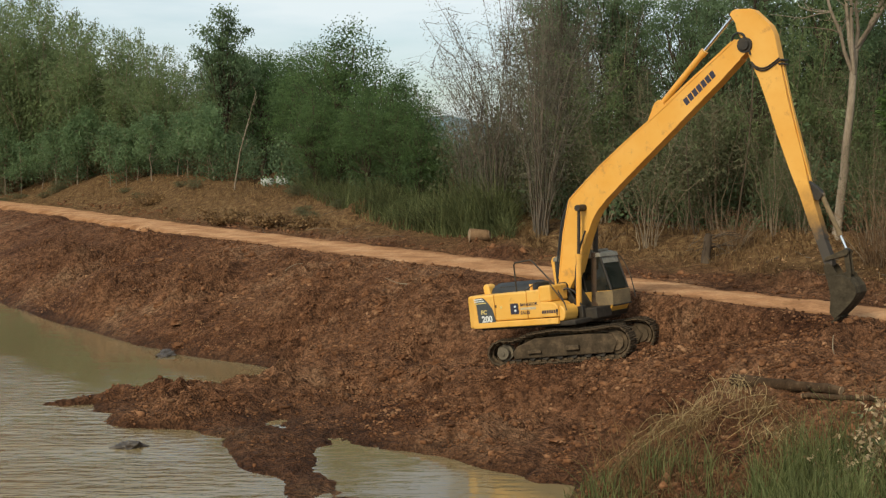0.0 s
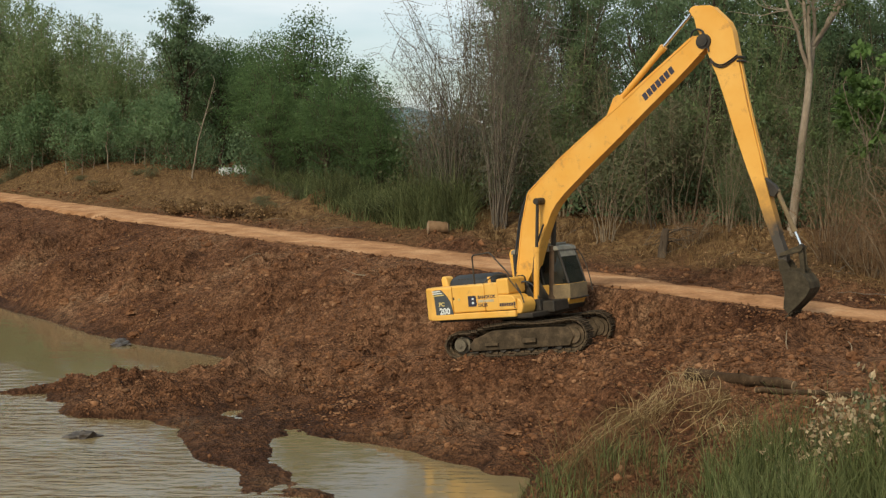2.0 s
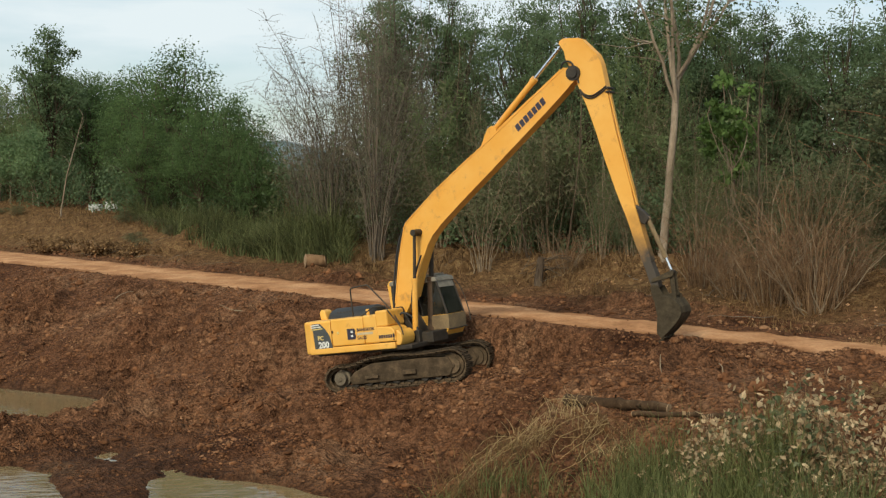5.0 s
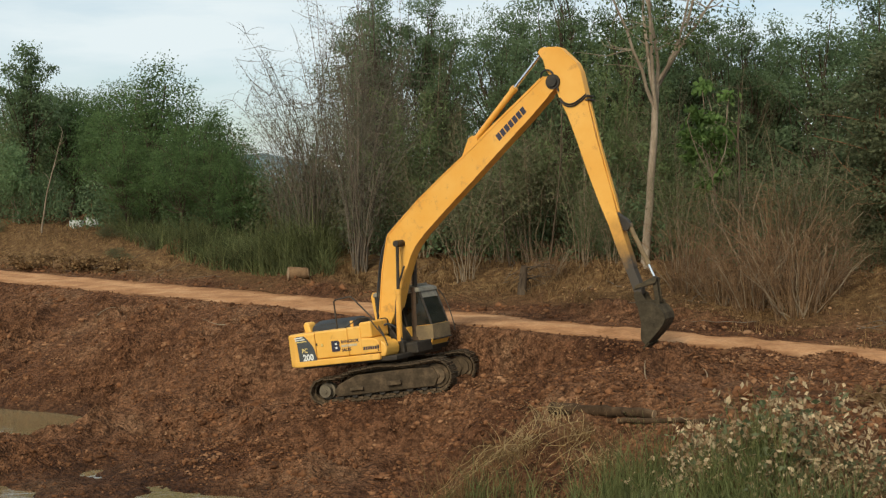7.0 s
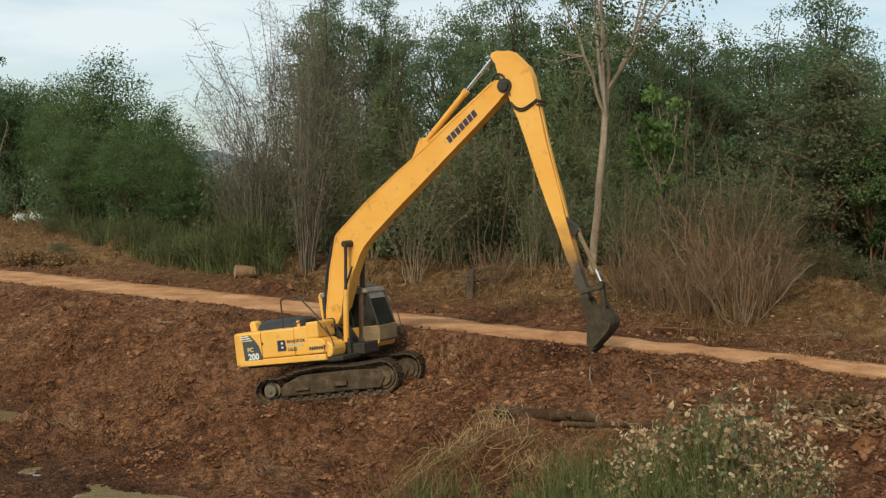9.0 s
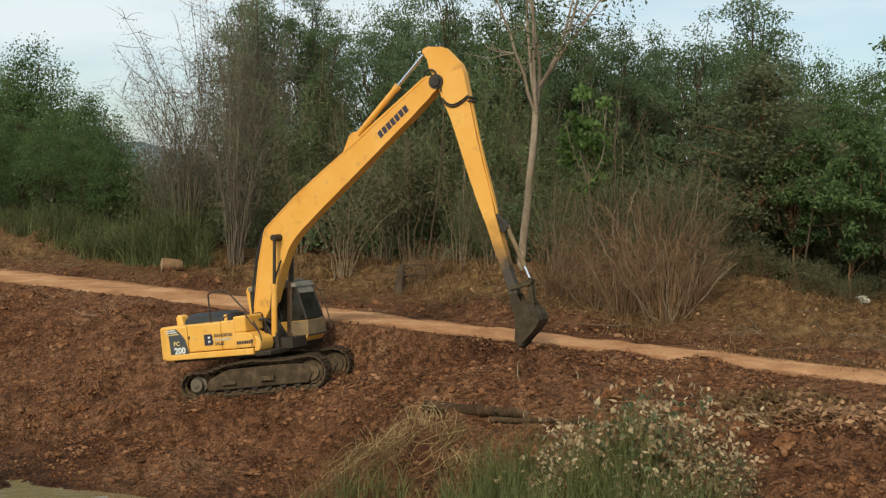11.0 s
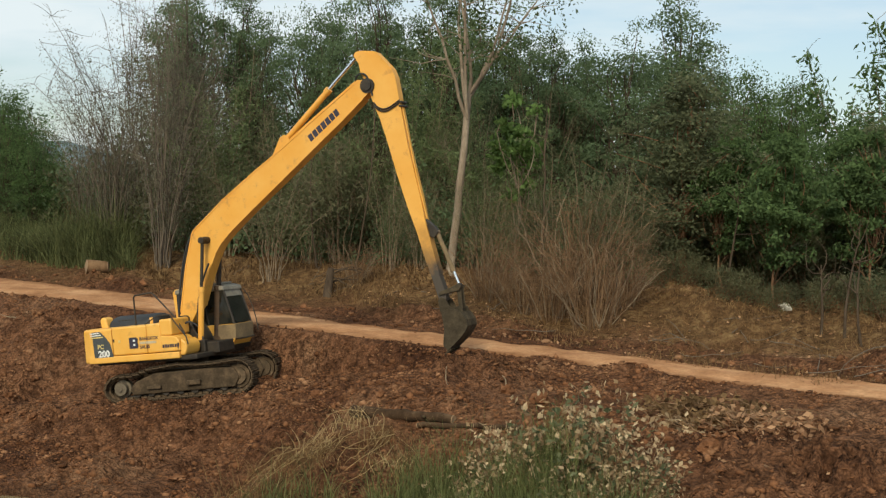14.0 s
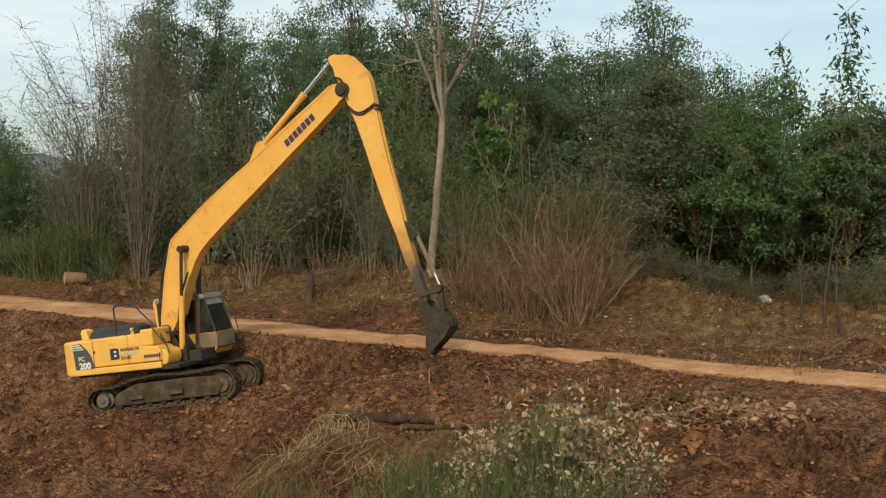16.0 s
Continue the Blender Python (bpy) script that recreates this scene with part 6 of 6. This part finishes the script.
# upright pale weeds with dry white leaves
weed_leaf = leafy("pale_dry_leaves", (0.28, 0.17, 0.085), (0.64, 0.49, 0.30), rough=0.75, spread=0.2)
weed_green = leafy("dull_green_leaves", (0.08, 0.095, 0.045), (0.19, 0.205, 0.11), rough=0.75)
tan_leaf = leafy("tan_dead_leaves", (0.26, 0.13, 0.065), (0.56, 0.34, 0.19), rough=0.8, spread=0.2)


def weed(seed, h=1.25, stems=8, label="upright weed with pale dry leaves in green grass"):
    wd, cr, gr = Mesher(seed), Mesher(seed + 1), Mesher(seed + 2)
    rng = wd.rng
    a_pts, g_pts = [], []
    for i in range(stems):
        top = np.array((rng.normal() * 0.42, rng.normal() * 0.42, h * rng.uniform(0.5, 1.12)))
        b = wd.limb((rng.normal() * 0.1, rng.normal() * 0.1, -0.1), top, 0.009, 0.004, 0.08, 4, 8)
        for j in range(2, 8):
            for _ in range(2):
                e = b[j] + rng.normal(size=3) * (0.13, 0.13, 0.08)
                wd.limb(b[j], e, 0.004, 0.002, 0.1, 3, 3)
                (a_pts if rng.random() < 0.66 else g_pts).append(e + rng.normal(size=(3, 3)) * 0.045)
    ob = empty("weed", Matrix(), label, "weed", "pale weeds")
    part_mesh("stalk", wd.mesh("stalk"), twig_m, ob)
    cr.leaves(np.concatenate(a_pts), 0.105, 0.030, 0.3)
    part_mesh("foliage", cr.mesh("foliage"), weed_leaf, ob, "pale dry leaves")
    gr.leaves(np.concatenate(g_pts), 0.12, 0.03, 0.2)
    part_mesh("foliage", gr.mesh("foliage"), weed_green, ob)
    return ob


weeds = [weed(700 + i * 5) for i in range(3)]
random.seed(31)
for turn, dist, size in ((t_ + 2.0, d_ - 0.3, s_ * 1.12) for t_, d_, s_ in ((17.6, 21.0, 0.75), (18.6, 20.4, 0.85), (19.3, 21.6, 0.8), (20.2, 20.2, 0.95), (21.2, 21.4, 1.0), (22.0, 20.4, 1.05), (22.7, 21.2, 1.1), (23.2, 20.2, 1.0), (24.0, 20.9, 1.0), (24.8, 20.1, 0.9), (25.7, 19.7, 0.85), (26.6, 19.6, 0.6), (16.6, 20.6, 0.6), (21.7, 19.6, 0.8), (23.6, 19.3, 0.75))):
    stand(weeds[random.randrange(3)], turn, dist, size)
for w_ in weeds:
    drop(w_)

# heap of dead leafy branches by the road
def leaf_heap(seed, turn, dist, wide, h, m, label, n=900):
    cr = Mesher(seed + 1)
    rng = cr.rng
    x, y = from_eye(turn, dist)
    ob = empty("branch_heap", pose(x, y, float(ground_at(x, y)), 0, 0, -35), label, "branches")
    tips = []
    for i in range(46):
        wd = Mesher(seed * 50 + i)
        a = rng.uniform(0, math.tau)
        e = np.array((math.cos(a) * wide * rng.uniform(0.3, 1.1), math.sin(a) * wide * 0.6 * rng.uniform(0.3, 1.1), h * rng.uniform(0.2, 1.0)))
        b = wd.limb(rng.normal(size=3) * (0.3, 0.2, 0.05) + (0, 0, 0.05), e, 0.018, 0.005, 0.12, 4, 6)
        part_mesh("branch", wd.mesh("branch"), twig_m, ob)
        tips.append(b[rng.integers(2, 6)] + rng.normal(size=(n // 46, 3)) * (0.22, 0.22, 0.05))
    cr.leaves(np.concatenate(tips), 0.16, 0.05, 0.2, flat=0.4)
    part_mesh("foliage", cr.mesh("foliage"), m, ob)
    return ob


leaf_heap(800, 30.6, 24.2, 1.5, 0.28, dead_m, "heap of cut branches with withered brown leaves")
leaf_heap(803, 32.8, 22.8, 1.0, 0.34, tan_leaf, "heap of cut branches with dead tan leaves", 300)
leaf_heap(806, 29.4, 23.4, 0.7, 0.30, weed_leaf, "heap of cut twigs with pale dead leaves", 150)
leaf_heap(815, -13.6, 84, 2.0, 0.7, dead_m, "heap of cleared brush beside the road", 900)
leaf_heap(818, -6.4, 62, 1.6, 0.6, dead_m, "heap of cleared brush beside the road", 900)
leaf_heap(809, -10.2, 68, 2.2, 0.9, dead_m, "heap of cleared brush beside the road", 1500)
leaf_heap(812, -8.2, 64, 1.3, 0.8, dead_m, "heap of cleared brush beside the road", 900)
# fallen leaves and twigs strewn about
ms = Mesher(820)
p = np.concatenate([spread(260, (27, 30, 36), (20, 19.5, 18.5), (26, 27, 24.5), 1.0, 8), spread(900, (14, 20, 41), (40, 34, 25), (44, 41, 34), 1.0, 9)])
q = on_ground(p, 0.03)
ms.leaves(q, 0.11, 0.032, 0.05, flat=0.8)
litter = part_mesh("fallen_leaves", ms.mesh("fallen_leaves"), tan_leaf)
tagged(litter, "dead tan leaves strewn on the ground", "leaves", kind="stuff")
random.seed(41)
for i in range(70):
    turn = random.uniform(8, 40) if i < 50 else random.uniform(-9, 8)
    dist = np.interp(turn, (-9, 8, 17, 28, 41), (62, 46, 39, 33, 28)) + random.uniform(-1.5, 3.5)
    x, y = from_eye(turn, dist)
    a, L = random.uniform(0, math.tau), random.uniform(0.5, 2.0)
    ms = Mesher(900 + i)
    x2, y2 = x + math.cos(a) * L, y + math.sin(a) * L
    ms.limb((0, 0, 0.05), (x2 - x, y2 - y, float(ground_at(x2, y2)) - float(ground_at(x, y)) + random.uniform(0.03, 0.3)), 0.014, 0.006, 0.05, 5, 6)
    ob = part_mesh("stick", ms.mesh("stick"), cane_grey)
    ob.matrix_world = pose(x, y, float(ground_at(x, y)))
    tagged(ob, "dry broken stick lying on the verge", "stick", "dry sticks")
# few roots and sticks in the dug ground
for i, (u, v, a, L) in enumerate(((3.2, 6.5, 0.4, 1.2), (2.9, -1.6, 2.6, 1.2), (2.6, -5.2, 0.2, 1.3), (2.3, 12, 2.0, 1.0), (5.5, 10, 1.1, 0.9), (4.6, -19.4, 1.5, 0.6), (4.2, -20.6, 1.4, 0.55))):
    x, y = to_xy(u, v)
    ms = Mesher(1000 + i)
    up = 0.7 if i > 4 else 0.12
    ms.limb((0, 0, 0.0), (math.cos(a) * L * (1 - up), math.sin(a) * L * (1 - up), L * up), 0.022, 0.008, 0.1, 5, 7)
    ob = part_mesh("root", ms.mesh("root"), cane_m)
    ob.matrix_world = pose(x, y, float(ground_at(x, y)))
    tagged(ob, "pale bare root sticking out of the dug earth", "root", "roots")

# white stone, concrete rings, broken stump
stone_m = mottled("white_stone", [(0.3, (0.38, 0.34, 0.26)), (0.7, (0.56, 0.53, 0.45))], 3, 0.85, fine=25)
x, y = from_eye(33.6, 36.2)
clod("stone_block", x, y, 0.21, stone_m, "whitish stone block at the wood's edge", "stone", None, (1.2, 0.7, 0.62), 2)
concrete_m = mottled("pale_concrete", [(0.3, (0.30, 0.31, 0.28)), (0.7, (0.45, 0.46, 0.42))], 2, 0.85, fine=20)
for turn, dist in ((-8.25, 80), (-7.55, 81)):
    bm = bmesh.new()
    n = 28
    rg_ = [[bm.verts.new((math.cos(i * math.tau / n) * r, math.sin(i * math.tau / n) * r, z)) for i in range(n)] for r, z in ((0.44, -0.2), (0.44, 0.42), (0.37, 0.44), (0.37, -0.2))]
    for a, b in zip(rg_, rg_[1:]):
        for i in range(n):
            bm.faces.new((a[i], a[(i + 1) % n], b[(i + 1) % n], b[i]))
    ob = part("concrete_ring", bm, concrete_m, None, "", True)
    x, y = from_eye(turn, dist)
    ob.matrix_world = pose(x, y, float(ground_at(x, y)) + 0.05)
    tagged(ob, "pale round concrete well ring in the grass", "concrete ring", "well rings")
x, y = from_eye(12.3, 41.5)
ms = Mesher(1100)
ms.limb((0, 0, -0.2), (0.1, 0, 1.0), 0.17, 0.12, 0.03, 9, 7)
for i in range(12):
    a = ms.rng.uniform(0, math.tau)
    ms.limb((0.1, 0, ms.rng.uniform(0.5, 0.95)), (0.1 + math.cos(a) * 0.8 + 0.3, math.sin(a) * 0.5, ms.rng.uniform(0.2, 1.2)), 0.02, 0.01, 0.1, 4, 5)
ob = part_mesh("tree_stump", ms.mesh("tree_stump"), bark_dark, None, "", True)
ob.matrix_world = pose(x, y, float(ground_at(x, y)))
tagged(ob, "broken dark tree stump with dead twigs", "stump")

# far hills behind the gap in the trees, distance haze put into their colour
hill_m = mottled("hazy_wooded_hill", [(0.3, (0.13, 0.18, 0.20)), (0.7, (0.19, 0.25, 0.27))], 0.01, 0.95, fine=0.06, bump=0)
ht = np.radians(np.linspace(-14, 22, 120))
hh = 34 + 26 * fbm(ht * 22, ht * 0, 4, 33) + 18 * np.exp(-((np.degrees(ht) - 1.5) / 3.0) ** 2)
hx, hy = 1450 * np.sin(ht), 1450 * np.cos(ht)
hv = np.concatenate([np.column_stack([hx, hy, hh * 0 - 5]), np.column_stack([hx * 1.12, hy * 1.12, hh]), np.column_stack([hx * 1.3, hy * 1.3, hh * 0 - 5])])
hi = np.arange(119)
hf = np.concatenate([np.stack([hi + k * 120, hi + 1 + k * 120, hi + 1 + (k + 1) * 120, hi + (k + 1) * 120], -1) for k in (0, 1)])
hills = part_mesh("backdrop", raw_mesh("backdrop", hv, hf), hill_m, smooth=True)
tagged(hills, "low hazy blue-green hills on the horizon", "hills", kind="structure")
